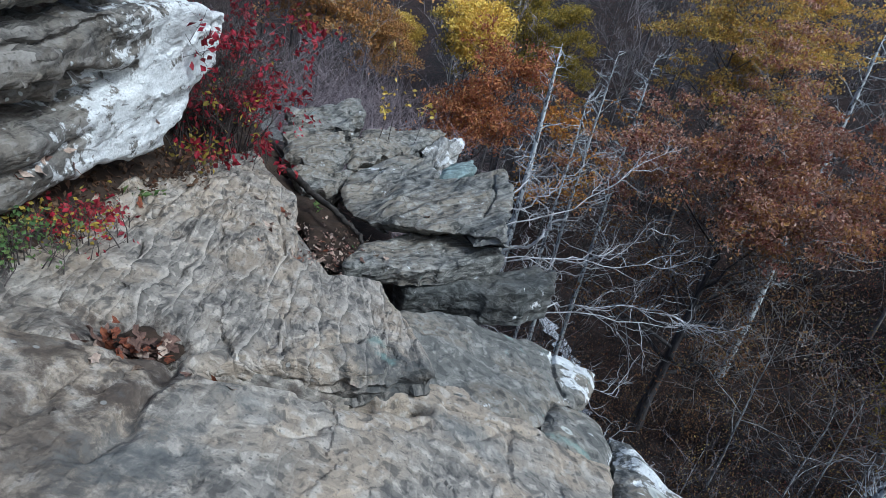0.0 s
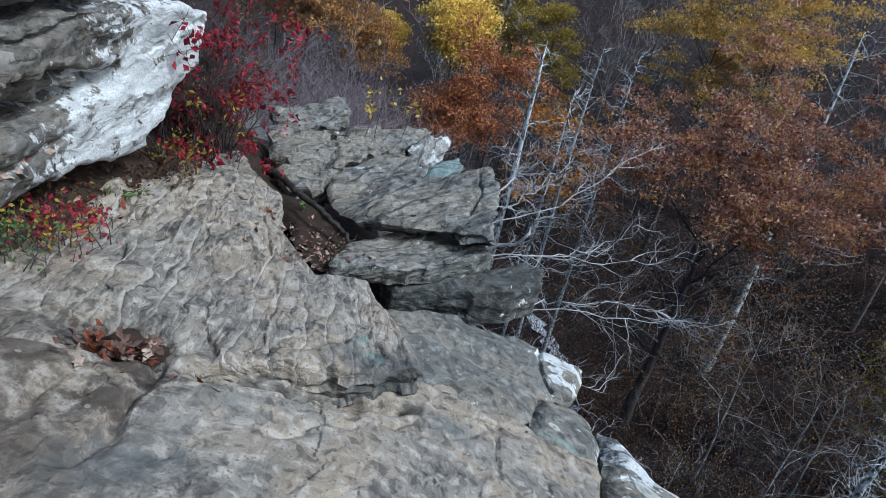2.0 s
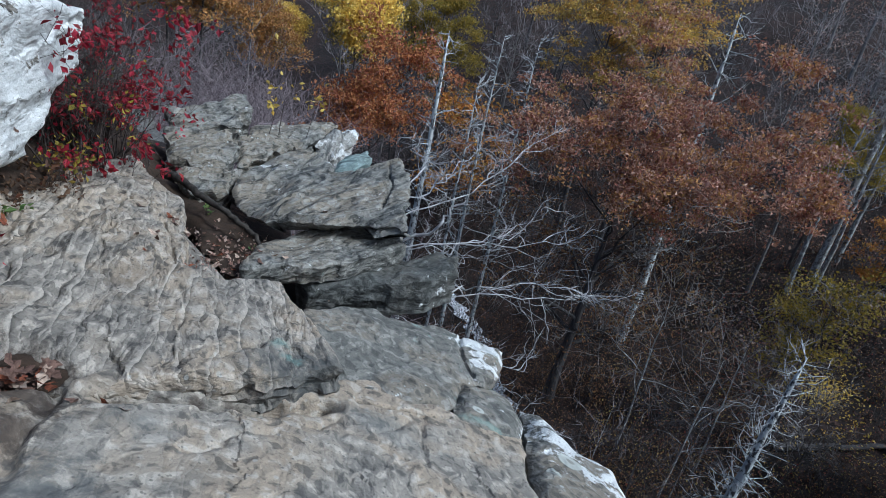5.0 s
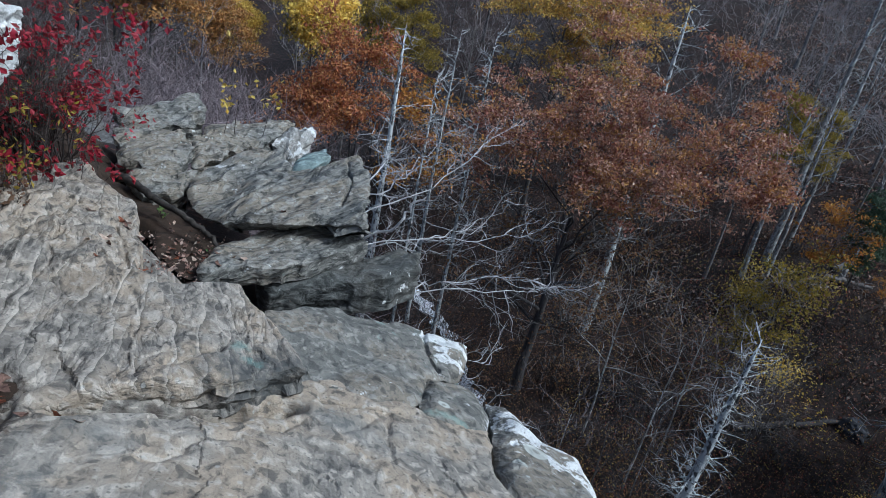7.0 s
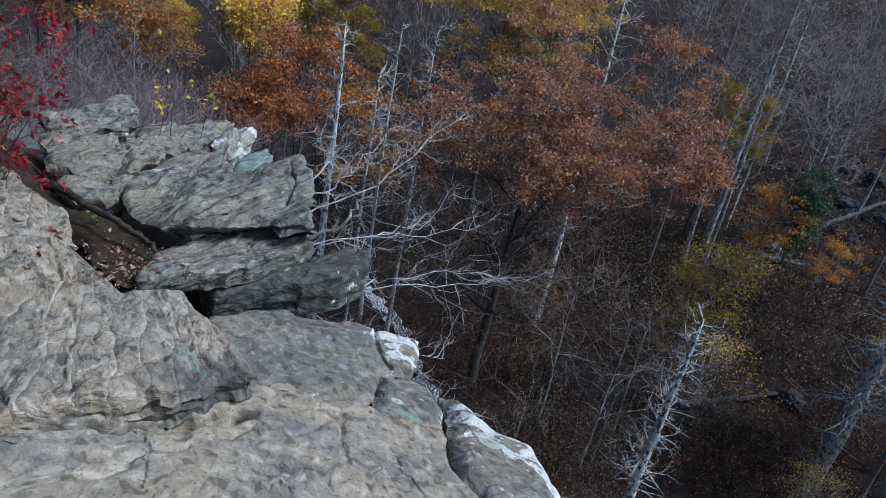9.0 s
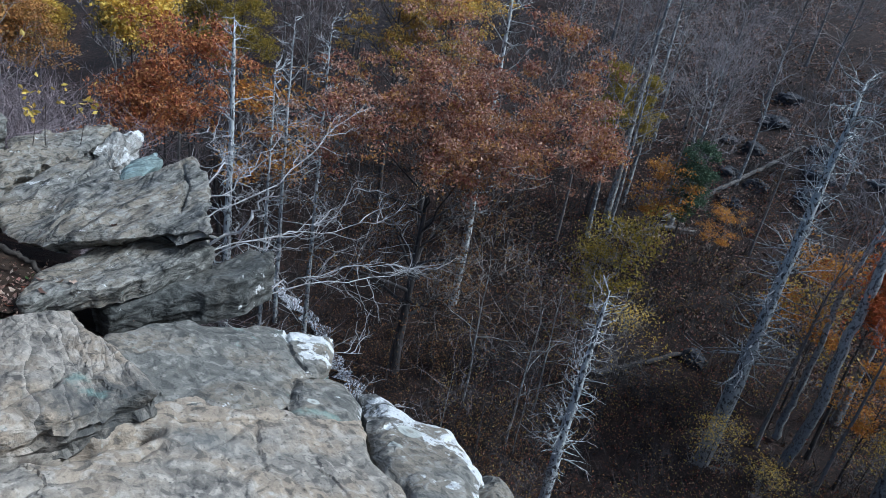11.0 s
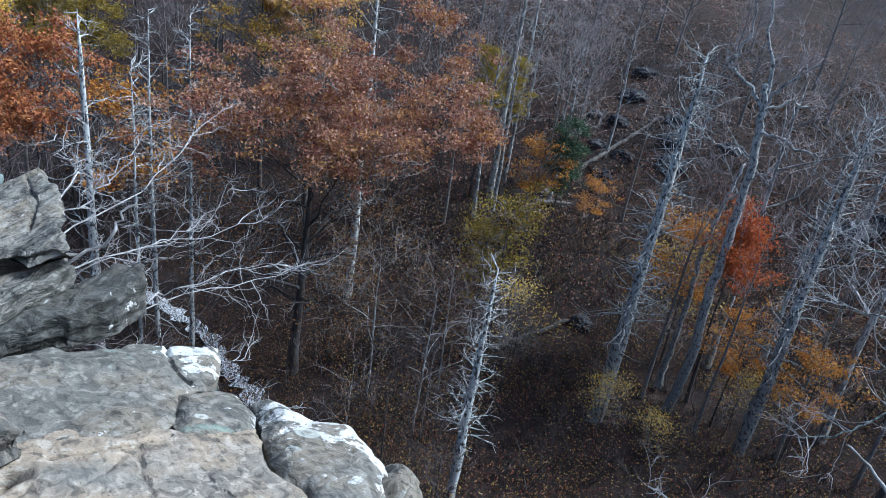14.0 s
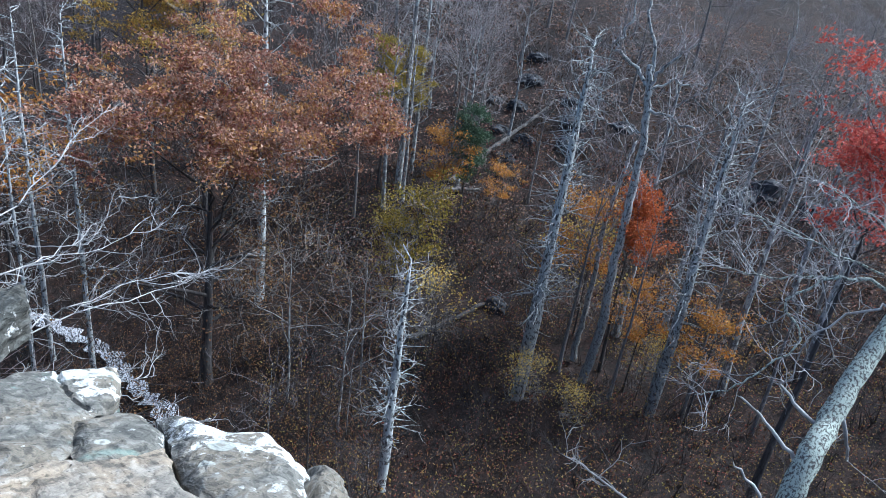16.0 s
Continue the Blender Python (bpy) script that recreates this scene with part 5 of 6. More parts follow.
SPRAY = tree("spreading_bare_tree", "bare tree with long level sprays of pale twigs", "tree", 63, 12.0, 0.1, None, 0, 0.2, 3, 3, 0.4, 0.85, 0.04, PALEBARK, SPRAYTWIG, limbs=14, crown_w=0.38, lift=0.02)
for k, (x, y, top) in enumerate(((11.0, 23.6, -7.0), (9.6, 27.5, -6.4), (13.4, 26.5, -8.0))):
    if k == 0:
        stand(SPRAY, x, y, 20, (top - ground_at(x, y)) / 12.0)
    else:
        stand_copy(SPRAY, x, y, 20 + 75 * k, (top - ground_at(x, y)) / 12.0)


# ---- at the cliff's edge: dead trees, shrub, root, small plants ----
def limb(V, F, pts, r0, r1, sides=7, knots=5, seed=0, wobble=0.02):
    """A gnarled limb through a few places, finely bent, with uneven girth."""
    rng = random.Random(seed)
    p = [Vector(q) for q in pts]
    out = []
    for i in range(len(p) - 1):
        a, b, c, d = p[max(0, i - 1)], p[i], p[i + 1], p[min(len(p) - 1, i + 2)]
        for k in range(knots):
            t = k / knots
            q = 0.5 * ((2 * b) + (c - a) * t + (2 * a - 5 * b + 4 * c - d) * t * t + (3 * b - a - 3 * c + d) * t**3)
            out.append(q + Vector((rng.gauss(0, wobble), rng.gauss(0, wobble), rng.gauss(0, wobble))))
    out.append(p[-1])
    n = len(out)
    tube(V, F, out, [(r0 + (r1 - r0) * i / (n - 1)) * (1 + 0.035 * rng.gauss(0, 1)) for i in range(n)], sides)
    return out


def twiggy(TV, TF, line, seed, count, length, r, level=1, outward=None, fine=0.0025):
    rng = random.Random(seed)
    V, F, ends = [], [], []
    for k in range(count):
        f = rng.uniform(0.15, 1.0) * (len(line) - 1)
        i = min(int(f), len(line) - 2)
        at = line[i].lerp(line[i + 1], f - i)
        axis = (line[i + 1] - line[i]).normalized()
        side = Vector((rng.gauss(0, 1), rng.gauss(0, 1), rng.gauss(0, 0.6)))
        d = axis * 0.7 + side.normalized() * 0.8 + (outward or Vector((0, 0, 0)))
        grow(rng, TV, TF, TV, TF, ends, at, d, length * rng.uniform(0.4, 1.0), r * rng.uniform(0.6, 1.0), level, 1, 0.75, 0.1, 4, 0.3, 0.0, fine, 3)
    return ends


def lichened_trunk():
    """The near dead trunk that leans out beside the cliff."""
    root = tagged(new("dead_tree"), "leaning dead trunk crusted with pale green lichen, bare crooked branches", "dead tree")
    V, F = [], []
    limb(V, F, ((3.2, 1.0, -8.0), (3.75, 1.2, -3.2), (4.35, 1.41, -0.97), (4.81, 1.55, -0.53), (5.19, 1.63, -0.17), (5.75, 1.7, 0.42), (6.5, 1.9, 1.3)), 0.095, 0.06, 14, 8, 3, 0.004)
    child("trunk", mesh_from("trunk", V, F, LICHENWOOD), root)
    TV, TF = [], []
    for i, (pts, r0, r1, tw) in enumerate((
            (((5.56, 1.68, 0.23), (5.38, 1.92, 0.34), (5.17, 2.09, 0.26), (4.94, 2.19, 0.05), (4.95, 1.99, -0.14), (4.65, 2.07, -0.44), (4.47, 2.2, -0.64), (4.34, 2.32, -0.74)), 0.014, 0.004, 30),
            (((5.4, 1.9, 0.34), (5.14, 2.17, 0.28), (4.88, 2.4, 0.2), (4.7, 2.66, 0.2)), 0.011, 0.004, 24),
            (((5.45, 1.85, 0.4), (5.2, 2.2, 0.5), (4.9, 2.5, 0.62), (4.6, 2.7, 0.66)), 0.01, 0.004, 26),
            (((5.6, 1.7, 0.4), (5.5, 1.95, 0.7), (5.3, 2.2, 0.9), (5.0, 2.3, 1.0)), 0.01, 0.003, 26),
            (((5.5, 1.72, 0.2), (5.3, 1.9, 0.05), (5.15, 2.05, -0.3), (5.1, 2.0, -0.6)), 0.011, 0.003, 14),
            (((4.77, 1.56, -0.61), (4.64, 1.77, -0.48), (4.56, 1.86, -0.32)), 0.018, 0.007, 0),
            (((4.47, 1.53, -0.79), (4.35, 1.75, -0.57), (4.21, 1.93, -0.44)), 0.016, 0.006, 0),
            (((4.25, 1.38, -1.2), (4.1, 1.52, -0.95), (3.99, 1.69, -0.76)), 0.017, 0.006, 0),
            (((5.0, 1.6, -0.4), (5.1, 1.5, -0.75), (5.25, 1.45, -1.0)), 0.022, 0.006, 4),
            (((4.3, 1.42, -1.1), (4.0, 2.1, -1.6), (3.7, 2.5, -1.5), (3.5, 2.6, -1.3)), 0.016, 0.005, 10))):
        BV, BF = [], []
        line = limb(BV, BF, pts, r0, r1, 7, 5, 60 + i, 0.012)
        child("branch", mesh_from("branch", BV, BF, DEADWOOD if tw < 20 else LICHENWOOD), root)
        if tw:
            twiggy(TV, TF, line, 80 + i, int(tw * 0.95), 0.5, 0.0055, 1, None, 0.0025)
    tagged(child("twig_mass", mesh_from("twig_mass", TV, TF, DEADWOOD, False), root), kind="stuff")


LICHENWOOD = spotted_bark("pale_green_lichened_bark", (0.05, 0.047, 0.047), (0.16, 0.155, 0.15), (0.5, 0.57, 0.52), 60.0, 0.46)
lichened_trunk()


def ledge_dead_tree():
    """The dead tree that reaches out from under the ledges."""
    root = tagged(new("dead_tree"), "dead tree with bleached twiggy limbs reaching out under the ledges", "dead tree")
    V, F = [], []
    limb(V, F, ((-1.4, 7.6, -9.0), (-1.5, 7.2, -4.0), (-1.4, 6.95, -2.4), (-1.15, 6.85, -1.9)), 0.11, 0.03, 8, 6, 5, 0.015)
    child("trunk", mesh_from("trunk", V, F, SNAGWOOD), root)
    TV, TF = [], []
    out = Vector((0.3, 0.1, 0.0))
    for i, (pts, r0, r1, tw, ln) in enumerate((
            (((-1.1, 6.8, -1.5), (-0.6, 6.8, -1.1), (-0.42, 6.88, -0.86), (-0.25, 6.98, -0.66)), 0.02, 0.012, 5, 0.4),
            (((-1.1, 6.9, -1.55), (-0.5, 7.0, -1.4), (-0.15, 7.26, -1.31), (0.5, 7.72, -1.21), (0.84, 8.14, -0.85)), 0.009, 0.003, 21, 0.7),
            (((-1.1, 6.7, -1.9), (-0.3, 6.5, -1.72), (0.1, 6.76, -1.68), (0.81, 7.18, -1.64), (1.53, 7.38, -1.69)), 0.012, 0.003, 22, 0.75),
            (((-1.1, 7.1, -1.6), (-0.2, 7.6, -1.5), (0.5, 8.2, -1.6), (1.3, 8.6, -1.5)), 0.011, 0.003, 18, 0.8),
            (((-1.1, 7.4, -0.9), (-0.95, 7.8, -0.7), (-1.04, 8.18, -0.64), (-1.25, 8.4, -0.45)), 0.010, 0.003, 24, 0.5),
            (((-1.1, 7.3, -1.0), (-0.7, 7.6, -0.8), (-0.5, 8.2, -0.6), (-0.2, 8.8, -0.3)), 0.01, 0.003, 24, 0.6),
            (((-1.1, 7.2, -1.2), (-0.3, 7.9, -0.9), (0.3, 8.8, -0.5), (0.9, 9.6, 0.0)), 0.011, 0.003, 18, 0.8),
            (((-1.1, 6.7, -2.2), (-0.2, 6.0, -2.0), (0.3, 5.8, -1.95), (0.9, 5.9, -2.1)), 0.007, 0.002, 21, 0.5),
            (((-1.2, 6.8, -2.6), (0.1, 5.7, -2.4), (0.8, 5.3, -2.3), (1.25, 5.3, -2.3)), 0.007, 0.002, 15, 0.45),
            (((-1.1, 7.0, -2.3), (0.2, 7.6, -2.2), (1.2, 8.4, -2.4), (2.2, 9.2, -2.5)), 0.011, 0.003, 18, 0.8))):
        BV, BF = [], []
        line = limb(BV, BF, pts, r0, r1, 6, 4, 160 + i, 0.035)
        child("branch", mesh_from("branch", BV, BF, DEADWOOD), root)
        twiggy(TV, TF, line, 180 + i, int(tw * 0.8), ln * 1.1, 0.008, 1, out * 0.6, 0.003)
    tagged(child("twig_mass", mesh_from("twig_mass", TV, TF, DEADWOOD, False), root), kind="stuff")


ledge_dead_tree()


def red_shrub():
    root = tagged(new("red_leaved_shrub"), "dense bare-twigged shrub with scattered crimson leaves on the soil bank", "shrub")
    rng = random.Random(9)
    SV, SF, ends = [], [], []
    for k in range(100):
        x, y = rng.gauss(-3.86, 0.13), rng.gauss(5.3, 0.3)
        d = Vector((rng.gauss(0.04, 0.22), rng.gauss(-0.05, 0.3), 1.0))
        grow(rng, SV, SF, SV, SF, ends, (x, y, float(bank(x, y)) - 0.05), d, rng.uniform(0.6, 1.45), 0.009, 2, 1, 0.7, 0.2, 5, 0.2, 0.0, 0.0022)
    tagged(child("twig_mass", mesh_from("twig_mass", SV, SF, SHRUBTWIG, False), root), kind="stuff")
    r = np.random.RandomState(5)
    e = np.array([tuple(p) for p, _ in ends])
    tuft = fbm(e[:, 0] * 2.5, e[:, 1] * 2.5, e[:, 2] * 2.5, 2)
    top = e[tuft > np.quantile(tuft, 0.7)]
    bunch = top[r.randint(0, len(top), 330)]
    tagged(child("foliage", leaves_mesh("foliage", np.repeat(bunch, 7, 0), 0.07, CRIMSON, 5, 0.2, 0.035, 0.62), root), kind="stuff")
    green = e[e[:, 2] < np.quantile(e[:, 2], 0.45)]
    tagged(child("foliage", leaves_mesh("foliage", np.repeat(green[r.randint(0, len(green), 26)], 6, 0), 0.055, OLIVE, 7, 0.2, 0.04, 0.6), root), kind="stuff")
    low = e[e[:, 2] < np.quantile(e[:, 2], 0.3)]
    pick = np.repeat(low[r.randint(0, len(low), 130)], 8, 0)
    tagged(child("foliage", leaves_mesh("foliage", pick, 0.056, CRIMSON, 6, 0.4, 0.045, 0.6), root), kind="stuff")


SHRUBTWIG = plain_material("dark_shrub_twigs", (0.03, 0.024, 0.022), (0.12, 0.1, 0.094), 8.0, 0.85, 0.002)
red_shrub()


def low_plant(label, seed, spot, spread, count, material, size, height):
    """A low plant: thin stems with leaves."""
    rng = random.Random(seed)
    root = tagged(new("low_plant"), label, "plant", "plants on the soil bank")
    SV, SF, ends = [], [], []
    for k in range(max(4, count // 8)):
        x, y = rng.gauss(spot[0], spread), rng.gauss(spot[1], spread)
        grow(rng, SV, SF, SV, SF, ends, (x, y, spot[2]), (rng.gauss(0, 0.3), rng.gauss(0, 0.3), 1), height * rng.uniform(0.6, 1.2), 0.004, 1, 1, 0.7, 0.1, 4, 0.2, 0.0, 0.0015)
    tagged(child("stem", mesh_from("stem", SV, SF, SHRUBTWIG, False), root), kind="stuff")
    r = np.random.RandomState(seed)
    e = np.array([tuple(p) for p, _ in ends])
    tagged(child("foliage", leaves_mesh("foliage", e[r.randint(0, len(e), count)], size, material, seed, 0.1, 0.025, 0.6), root), kind="stuff")


for i, (x, y, spread, count, mat, size, h, label) in enumerate((
        (-2.78, 2.25, 0.12, 150, GREEN, 0.036, 0.22, "dark green leafy weeds under the boulder"), (-2.74, 2.0, 0.14, 140, GREEN, 0.034, 0.25, "pale green herb under the boulder"),
        (-2.95, 2.75, 0.12, 150, CRIMSON, 0.042, 0.16, "low red-leaved seedling on the soil bank"), (-2.86, 2.5, 0.1, 90, CRIMSON, 0.04, 0.14, "small red-leaved seedling on the soil bank"),
        (-2.72, 1.85, 0.16, 260, GREEN, 0.03, 0.2, "dense dark green weeds in the shade of the boulder"), (-2.84, 2.4, 0.14, 220, OLIVE, 0.032, 0.22, "olive-leaved herb in the shade of the boulder"),
        (-2.98, 2.95, 0.08, 130, CRIMSON, 0.05, 0.12, "bright red seedling at the slab's edge"),
        (-3.14, 3.5, 0.07, 40, GREEN, 0.07, 0.1, "broad-leaved green weed on the soil bank"), (-3.4, 4.1, 0.14, 70, LITTER, 0.06, 0.22, "withered brown herb beside the boulder"),
        (-3.45, 4.5, 0.15, 90, OLIVE, 0.05, 0.35, "pale yellow-green herb beside the boulder"), (-3.5, 4.9, 0.16, 90, CRIMSON, 0.07, 0.25, "red-leaved seedling beside the slab"),
        (-3.65, 5.6, 0.18, 110, CRIMSON, 0.075, 0.3, "red-leaved seedling at the slab's tip"), (-2.72, 5.5, 0.04, 20, GREEN, 0.05, 0.1, "tiny green fern in a rock crack"),
        (-1.75, 5.1, 0.08, 26, GREEN, 0.04, 0.08, "moss and green weeds under the ledge"))):
    low_plant(label, 300 + i, (x, y, float(bank(x, y) if x < -2.71 and i < 12 else pocket(x, y)) + 0.0), spread, count, mat, size, h)


def ledge_sapling():
    root = tagged(new("ledge_sapling"), "thin sapling with a few yellow leaves growing from the far ledge", "sapling")
    rng = random.Random(4)
    V, F, ends = [], [], []
    for x, y, h in ((-3.0, 7.6, 0.55), (-2.9, 7.7, 0.8), (-2.6, 7.9, 0.5)):
        grow(rng, V, F, V, F, ends, (x, y, -2.619 - 0.15 * x + 0.2 * y - 0.05), (0.15, 0, 1), h, 0.006, 1, 1, 0.6, 0.1, 5, 0.12, 0.0, 0.002)
    tagged(child("stem", mesh_from("stem", V, F, SHRUBTWIG, False), root), kind="stuff")
    r = np.random.RandomState(8)
    e = np.array([tuple(p) for p, _ in ends])
    tagged(child("foliage", leaves_mesh("foliage", e[r.randint(0, len(e), 46)], 0.08, YELLOW, 8, 0.3, 0.04, 0.6), root), kind="stuff")


ledge_sapling()


def exposed_root():
    V, F = [], []
    line = ((-3.35, 5.75, -0.72), (-3.15, 5.61, -0.66), (-2.9, 5.47, -0.67), (-2.68, 5.36, -0.7), (-2.35, 5.2, -0.74), (-2.1, 5.1, -0.8), (-1.95, 5.02, -0.9))
    limb(V, F, line, 0.045, 0.02, 10, 6, 12, 0.007)
    tagged(new("tree_root", mesh_from("tree_root", V, F, ROOTWOOD)), "dark bare root lying across the soil pocket", "root")


exposed_root()


def flat_leaf_mesh(material, seed):
    """One curled fallen leaf with lobes, lying on the rock."""
    r = random.Random(seed)
    V, F = [(0, 0, 0.006)], []
    n = 14
    for k in range(n):
        w = 2 * math.pi * k / n
        rad = 0.04 * (1 + 0.25 * math.cos(w * 5 + r.uniform(-0.5, 0.5))) * (1.3 if k in (0, 1, n - 1) else 0.9)
        V.append((rad * math.cos(w) * 1.3, rad * math.sin(w) * 0.8, 0.012 * math.cos(2 * w) + r.uniform(0, 0.008) + 0.01))
        F.append((0, 1 + k, 1 + (k + 1) % n))
    return mesh_from("fallen_leaf", V, F, material, False)


PALE_LEAF = plain_material("pale_dry_leaf", (0.3, 0.22, 0.17), (0.5, 0.4, 0.33), 30.0, 0.8, 0.004)
BROWN_LEAF = plain_material("brown_dry_leaf", (0.07, 0.04, 0.032), (0.18, 0.11, 0.085), 30.0, 0.8, 0.004)
RUST_LEAF = plain_material("rust_dry_leaf", (0.1, 0.028, 0.018), (0.22, 0.075, 0.035), 30.0, 0.8, 0.004)
leaf_rng = random.Random(77)
LEAF_MESH = [(flat_leaf_mesh(m, 7 + i), lab) for i, (m, lab) in enumerate(((PALE_LEAF, "pale dry fallen leaf on the rock"), (BROWN_LEAF, "brown curled fallen leaf in the rock hollow"), (RUST_LEAF, "rust-coloured fallen leaf in the rock hollow"), (BROWN_LEAF, "brown curled fallen leaf in the rock hollow")))]


def drop_leaf(x, y, k, size=1.0, lift=0.0, above=1.2):
    """Lays a leaf on whatever lies below."""
    hit, place, normal, _, _, _ = scene.ray_cast(DEPS, Vector((x, y, above)), Vector((0, 0, -1)))
    if not hit or normal.z < 0.3:
        return
    me, label = LEAF_MESH[k]
    ob = tagged(new("fallen_leaf", me), label, "leaf", "fallen leaves on the rock")
    ob.matrix_basis = Matrix.Translation(place + normal * (0.004 + lift)) @ normal.to_track_quat("Z", "Y").to_matrix().to_4x4() @ pose(0, 0, 0, leaf_rng.gauss(0, 14), leaf_rng.gauss(0, 14), leaf_rng.uniform(0, 360)) @ Matrix.Scale(size, 4)


rs = np.random.RandomState(12)
tt = rs.uniform(0, 1, 900)
lx, ly = -2.72 - 1.0 * tt - np.abs(rs.normal(0, 0.22, 900)), 1.7 + 3.9 * tt
tagged(new("leaf_litter", leaves_mesh("leaf_litter", np.stack([lx, ly, bank(lx, ly) + 0.03], 1), 0.05, LITTER, 13, 0.0, 0.012, 0.6)), "small dry leaves strewn over the soil bank", "leaf litter", kind="stuff")
px, py = rs.normal(-2.15, 0.3, 500), rs.normal(4.5, 0.45, 500)
tagged(new("leaf_litter", leaves_mesh("leaf_litter", np.stack([px, py, pocket(px, py) + 0.03], 1), 0.04, FARLITTER, 14, 0.0, 0.012, 0.6)), "small dry leaves strewn over the soil pocket", "leaf litter", kind="stuff")
bpy.context.view_layer.update()
DEPS = bpy.context.evaluated_depsgraph_get()
for x, y, k, s in ((-1.62, 1.75, 0, 0.8), (-1.78, 1.68, 0, 0.7), (-1.4, 2.0, 2, 0.6), (-1.5, 1.93, 1, 0.5), (-1.3, 1.98, 0, 0.45)):
    drop_leaf(x, y, k, s)
for n in range(60):
    drop_leaf(leaf_rng.gauss(-1.84, 0.1), leaf_rng.gauss(1.98, 0.09), leaf_rng.choice((1, 1, 2, 3, 3, 3, 2, 1, 0)), leaf_rng.uniform(0.45, 0.95), leaf_rng.uniform(0.0, 0.09))
for n in range(70):
    drop_leaf(leaf_rng.gauss(-2.1, 0.28), leaf_rng.gauss(4.5, 0.4), leaf_rng.choice((1, 2, 3, 0)), leaf_rng.uniform(0.4, 0.8))
for n in range(40):
    s = leaf_rng.random()
    drop_leaf(-2.85 - 0.8 * s + leaf_rng.gauss(0, 0.08), 2.1 + 3.0 * s, leaf_rng.choice((1, 2, 3, 0)), leaf_rng.uniform(0.4, 0.9), 0.0, 0.3)


def crooked_tree():
    """The pale tree with crooked limbs beside the tall snags."""
    root = tagged(new("crooked_tree"), "tall bare tree with pale lichened trunk and crooked limbs", "tree")
    V, F = [], []
    limb(V, F, ((25.0, 20.98, -18.2), (25.18, 20.76, -14.2), (25.07, 20.9, -9.23), (25.07, 20.9, -6.18), (24.96, 21.02, -2.86), (24.73, 21.29, -0.84), (24.6, 21.4, 0.2)), 0.28, 0.13, 12, 6, 31, 0.03)
    child("trunk", mesh_from("trunk", V, F, CROOKBARK), root)
    V, F = [], []
    limb(V, F, ((25.59, 22.59, -17.4), (25.84, 22.75, -15.24), (26.08, 22.94, -11.69), (26.22, 23.24, -8.75), (26.62, 23.23, -6.15), (27.08, 23.16, -3.96)), 0.2, 0.08, 10, 6, 32, 0.03)
    child("trunk", mesh_from("trunk", V, F, CROOKBARK), root, "slender second trunk")
    TV, TF = [], []
    for i, (pts, r0) in enumerate((
            (((24.73, 21.29, -0.84), (24.13, 22.11, 0.08), (23.51, 22.9, 0.76), (23.82, 22.73, 1.32), (24.04, 22.65, 2.34), (24.02, 22.81, 3.74)), 0.1),
            (((24.76, 21.26, -0.96), (24.87, 20.71, 0.17), (25.06, 20.06, 0.91), (25.18, 19.49, 1.53)), 0.09),
            (((24.87, 21.13, -1.96), (25.18, 20.29, -1.97), (25.43, 19.49, -2.24), (25.71, 18.62, -2.34), (25.58, 18.29, -3.26)), 0.08),
            (((24.97, 21.01, -3.12), (24.62, 21.92, -3.0), (24.15, 22.91, -2.96), (23.89, 23.65, -2.42)), 0.07),
            (((25.01, 20.97, -4.77), (24.87, 21.53, -5.56), (24.98, 21.81, -6.56), (25.13, 22.05, -7.89)), 0.06),
            (((24.7, 21.3, -0.6), (24.75, 21.42, 0.64), (24.33, 22.04, 2.44), (24.36, 22.16, 4.29)), 0.11),
            (((25.03, 20.94, -4.48), (25.19, 20.44, -3.74), (25.36, 19.91, -3.16), (25.33, 19.62, -2.41)), 0.06),
            (((24.76, 21.26, -1.09), (25.64, 20.68, -0.37), (26.4, 20.19, -0.57), (27.11, 19.75, -0.29)), 0.07))):
        BV, BF = [], []
        line = limb(BV, BF, pts, r0, r0 * 0.35, 7, 5, 400 + i, 0.06)
        child("branch", mesh_from("branch", BV, BF, CROOKBARK), root)
        twiggy(TV, TF, line, 420 + i, 11, 2.2, 0.03, 1, Vector((0, 0, 0.25)), 0.013)
    tagged(child("twig_mass", mesh_from("twig_mass", TV, TF, TWIG, False), root), kind="stuff")


CROOKBARK = spotted_bark("pale_grey_crooked_bark", (0.07, 0.068, 0.07), (0.19, 0.188, 0.192), (0.5, 0.53, 0.54), 9.0, 0.44, (-15.0, -8.0))
crooked_tree()
for k, (x, y, top, r) in enumerate(((23.5, 43.4, 6.5, 0.27), (25.6, 45.2, 7.0, 0.2))):
    stand(snag("tall_bare_tree", "tall straight bare tree with pale patchy bark", 140 + k, top - ground_at(x, y), r, 46, 3.2, PALEBARK, 0.8), x, y, 60 * k)


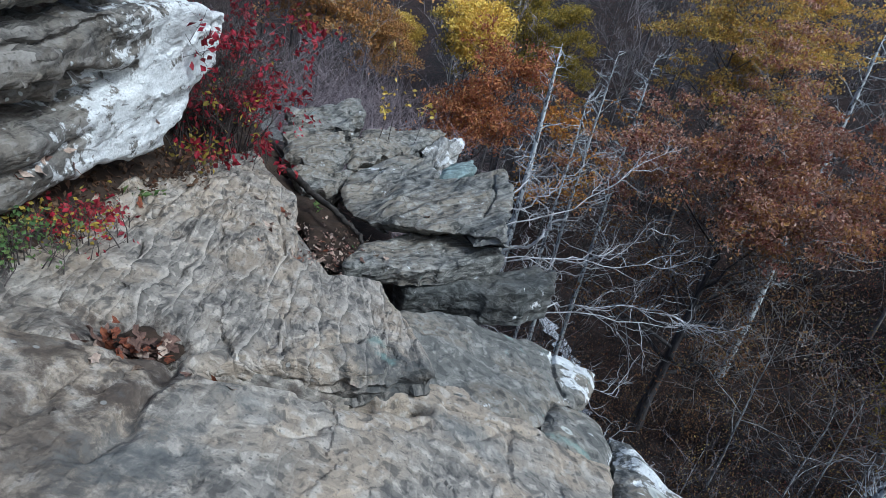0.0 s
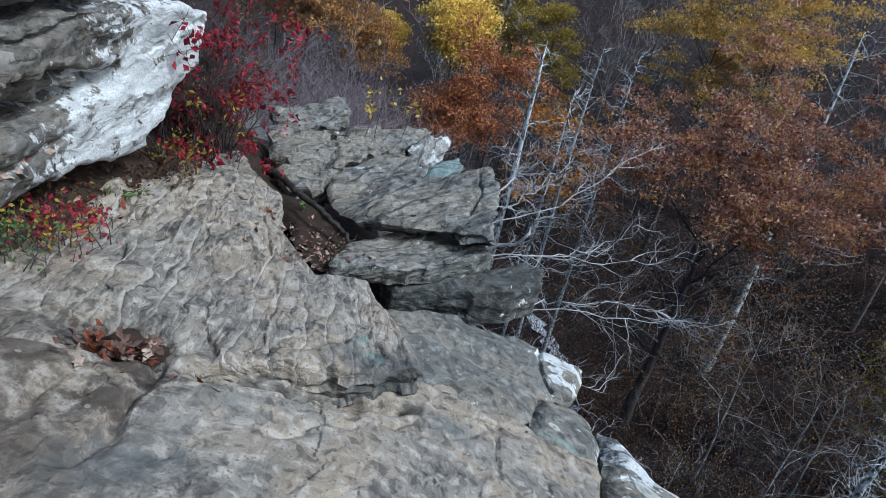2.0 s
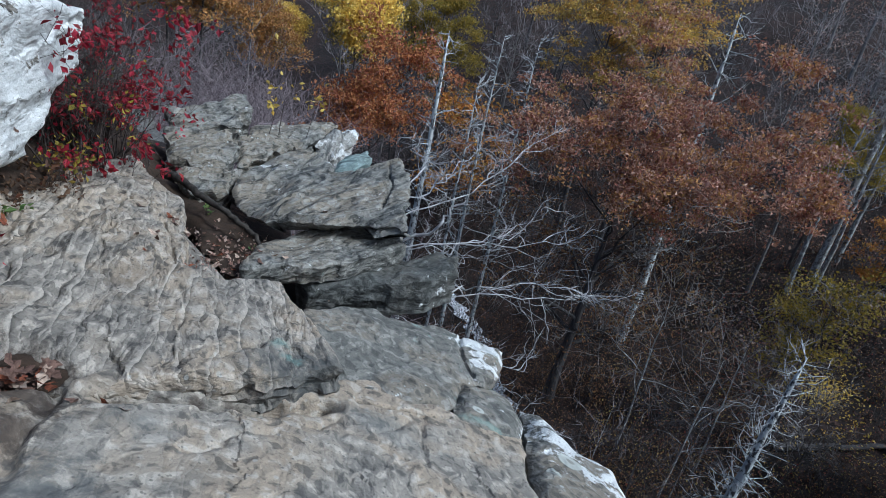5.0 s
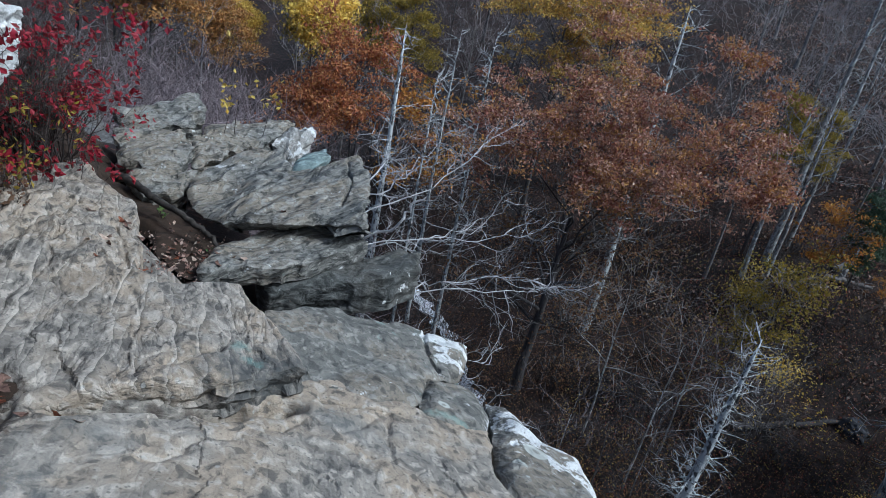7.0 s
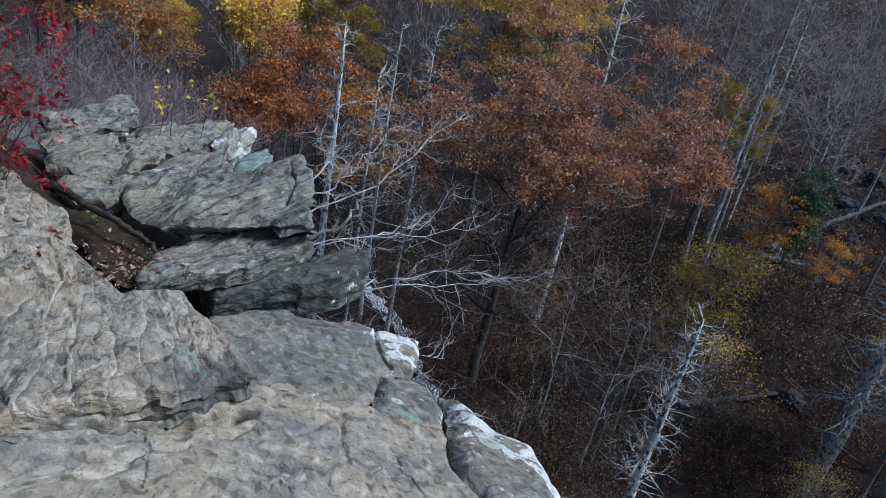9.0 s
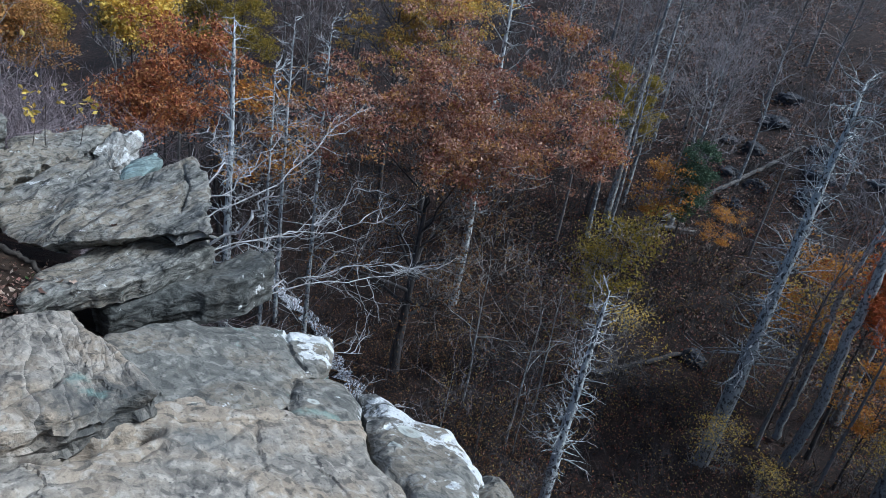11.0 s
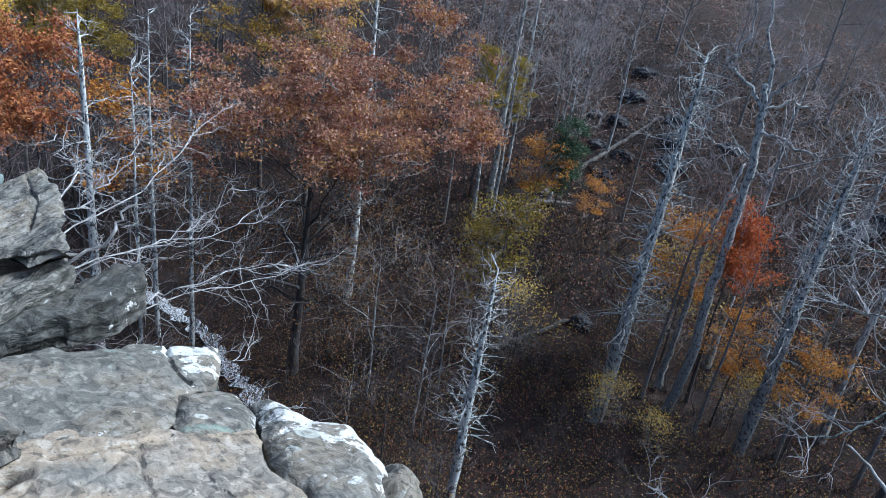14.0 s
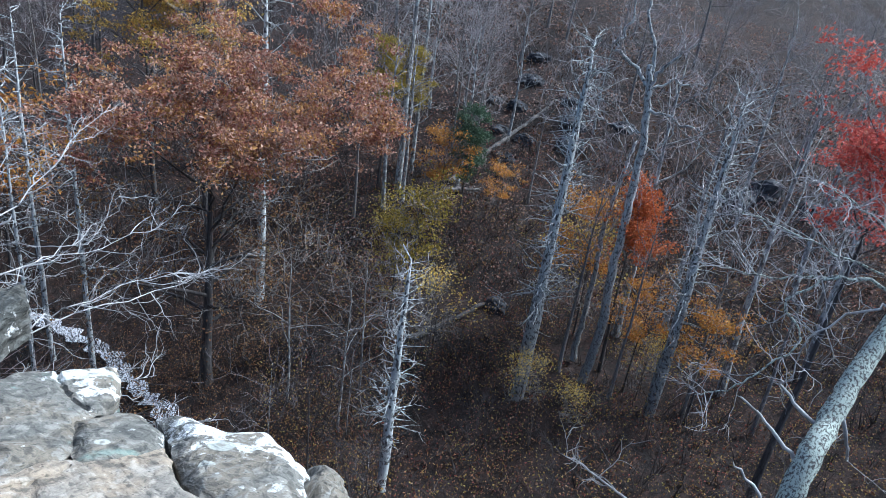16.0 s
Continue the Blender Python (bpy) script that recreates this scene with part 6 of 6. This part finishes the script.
# ---- in the valley: stream, fallen logs, boulders ----
def build_stream():
    V, F = [], []
    way = [Vector(q) for q in ((-4.5, 45.5), (-2.2, 43.6), (-0.7, 42.1), (0.8, 40.6), (1.9, 39.0), (2.4, 37.1), (3.1, 34.5), (3.5, 32.7), (4.1, 29.9), (4.6, 27.1), (5.0, 24.0))]
    n = 80
    for i in range(n):
        f = i / (n - 1) * (len(way) - 1.001)
        x, y = way[int(f)].lerp(way[int(f) + 1], f - int(f))
        x += 0.2 * math.sin(i * 0.9)
        z = ground_at(x, y)
        w = 0.6 + 0.2 * math.sin(i * 1.3)
        for k in range(5):
            V.append((x + w * (k / 2 - 1), y, z + 0.14 + 0.015 * math.sin(i * 2.1 + k * 1.7)))
        if i:
            for k in range(4):
                a = (i - 1) * 5 + k
                F.append((a, a + 1, a + 6, a + 5))
    m, nt, bsdf = nodes_of("broken_white_water", 0.25)
    foam = tex_noise(nt, mapped(nt, scale=(2.0, 1.0, 1)), 5.5, 8, 0.75, 0.5)
    nt.links.new(mix(nt, ramp(nt, foam, ((0.45, 0.0), (0.53, 1.0))), (0.06, 0.07, 0.09), (0.74, 0.77, 0.84)), bsdf.inputs["Base Color"])
    relief(nt, bsdf, foam, 0.1, 0.8)
    tagged(new("stream", mesh_from("stream", V, F, m)), "narrow stream of broken white water on the valley floor", "stream", kind="structure")


build_stream()


def fallen_log(label, a, b, r, seed, stubs=6, wood=None):
    V, F, ends = [], [], []
    rng = random.Random(seed)
    line = limb(V, F, (a, tuple((Vector(a) * 2 + Vector(b)) / 3), tuple((Vector(a) + Vector(b) * 2) / 3), b), r, r * 0.5, 9, 5, seed, 0.04)
    for k in range(stubs):
        at = line[rng.randrange(3, len(line) - 1)]
        grow(rng, V, F, V, F, ends, at, (rng.gauss(0, 1), rng.gauss(0, 1), rng.uniform(0, 1)), rng.uniform(0.5, 1.6), r * 0.25, 1, 1, 0.7, 0.1, 3, 0.2, 0.0, 0.012)
    tagged(new("fallen_log", mesh_from("fallen_log", V, F, wood or BARK)), label, "log")


LOGWOOD = plain_material("weathered_dark_log_wood", (0.06, 0.055, 0.054), (0.2, 0.19, 0.185), 1.2, 0.9, 0.02)


def on_ground(x, y, up):
    return (x, y, ground_at(x, y) + up)


fallen_log("short grey fallen log on the slope", on_ground(26.9, 41.3, 0.3), on_ground(29.7, 40.4, 0.3), 0.22, 1, 3)
fallen_log("long dark fallen tree with bare branches lying up the slope", on_ground(27.9, 42.4, 0.3), on_ground(44.0, 49.1, 0.6), 0.26, 2, 26, LOGWOOD)
fallen_log("dark fallen log on the forest floor", on_ground(17.9, 28.9, 0.2), on_ground(24.0, 29.7, 0.2), 0.24, 3, 5, SAPBARK)


VALLEY_ROCK = plain_material("dark_wet_valley_rock", (0.014, 0.015, 0.02), (0.062, 0.066, 0.078), 1.6, 0.7, 0.1)


def valley_boulder(label, x, y, size, seed):
    bm = bmesh.new()
    bmesh.ops.create_icosphere(bm, subdivisions=4, radius=1.0)
    v = np.array([tuple(p.co) for p in bm.verts])
    s = 1 + 0.3 * fbm(v[:, 0] + seed, v[:, 1], v[:, 2], 4) + 0.08 * fbm(v[:, 0] * 4, v[:, 1] * 4, v[:, 2] * 4 + seed, 3)
    for p, w, k in zip(bm.verts, v, s):
        p.co = Vector(w * k) * size
        p.co.z *= 0.75
    me = bpy.data.meshes.new("boulder")
    bm.to_mesh(me)
    bm.free()
    me.materials.append(VALLEY_ROCK)
    ob = tagged(new("boulder", me), label, "boulder", "boulders on the slope")
    ob.matrix_basis = pose(x, y, ground_at(x, y) - size * 0.15, 0, 0, seed * 50)


for i, (x, y, s) in enumerate(((24.6, 29.4, 0.9), (37.3, 45.2, 1.1), (40.0, 50.5, 1.2), (50.0, 30.5, 1.5), (52.5, 30.0, 1.8), (54.0, 26.0, 1.5), (34.0, 43.5, 1.0), (51.0, 21.0, 1.4),
                               (40.8, 42.6, 1.5), (36.2, 47.8, 0.9), (44.0, 54.2, 1.3), (38.4, 52.4, 0.8), (47.0, 57.0, 1.2), (43.2, 45.4, 1.4), (45.4, 48.6, 1.0), (47.5, 43.0, 1.1))):
    valley_boulder("dark mossy boulder on the wooded slope", x, y, s, i + 1.0)
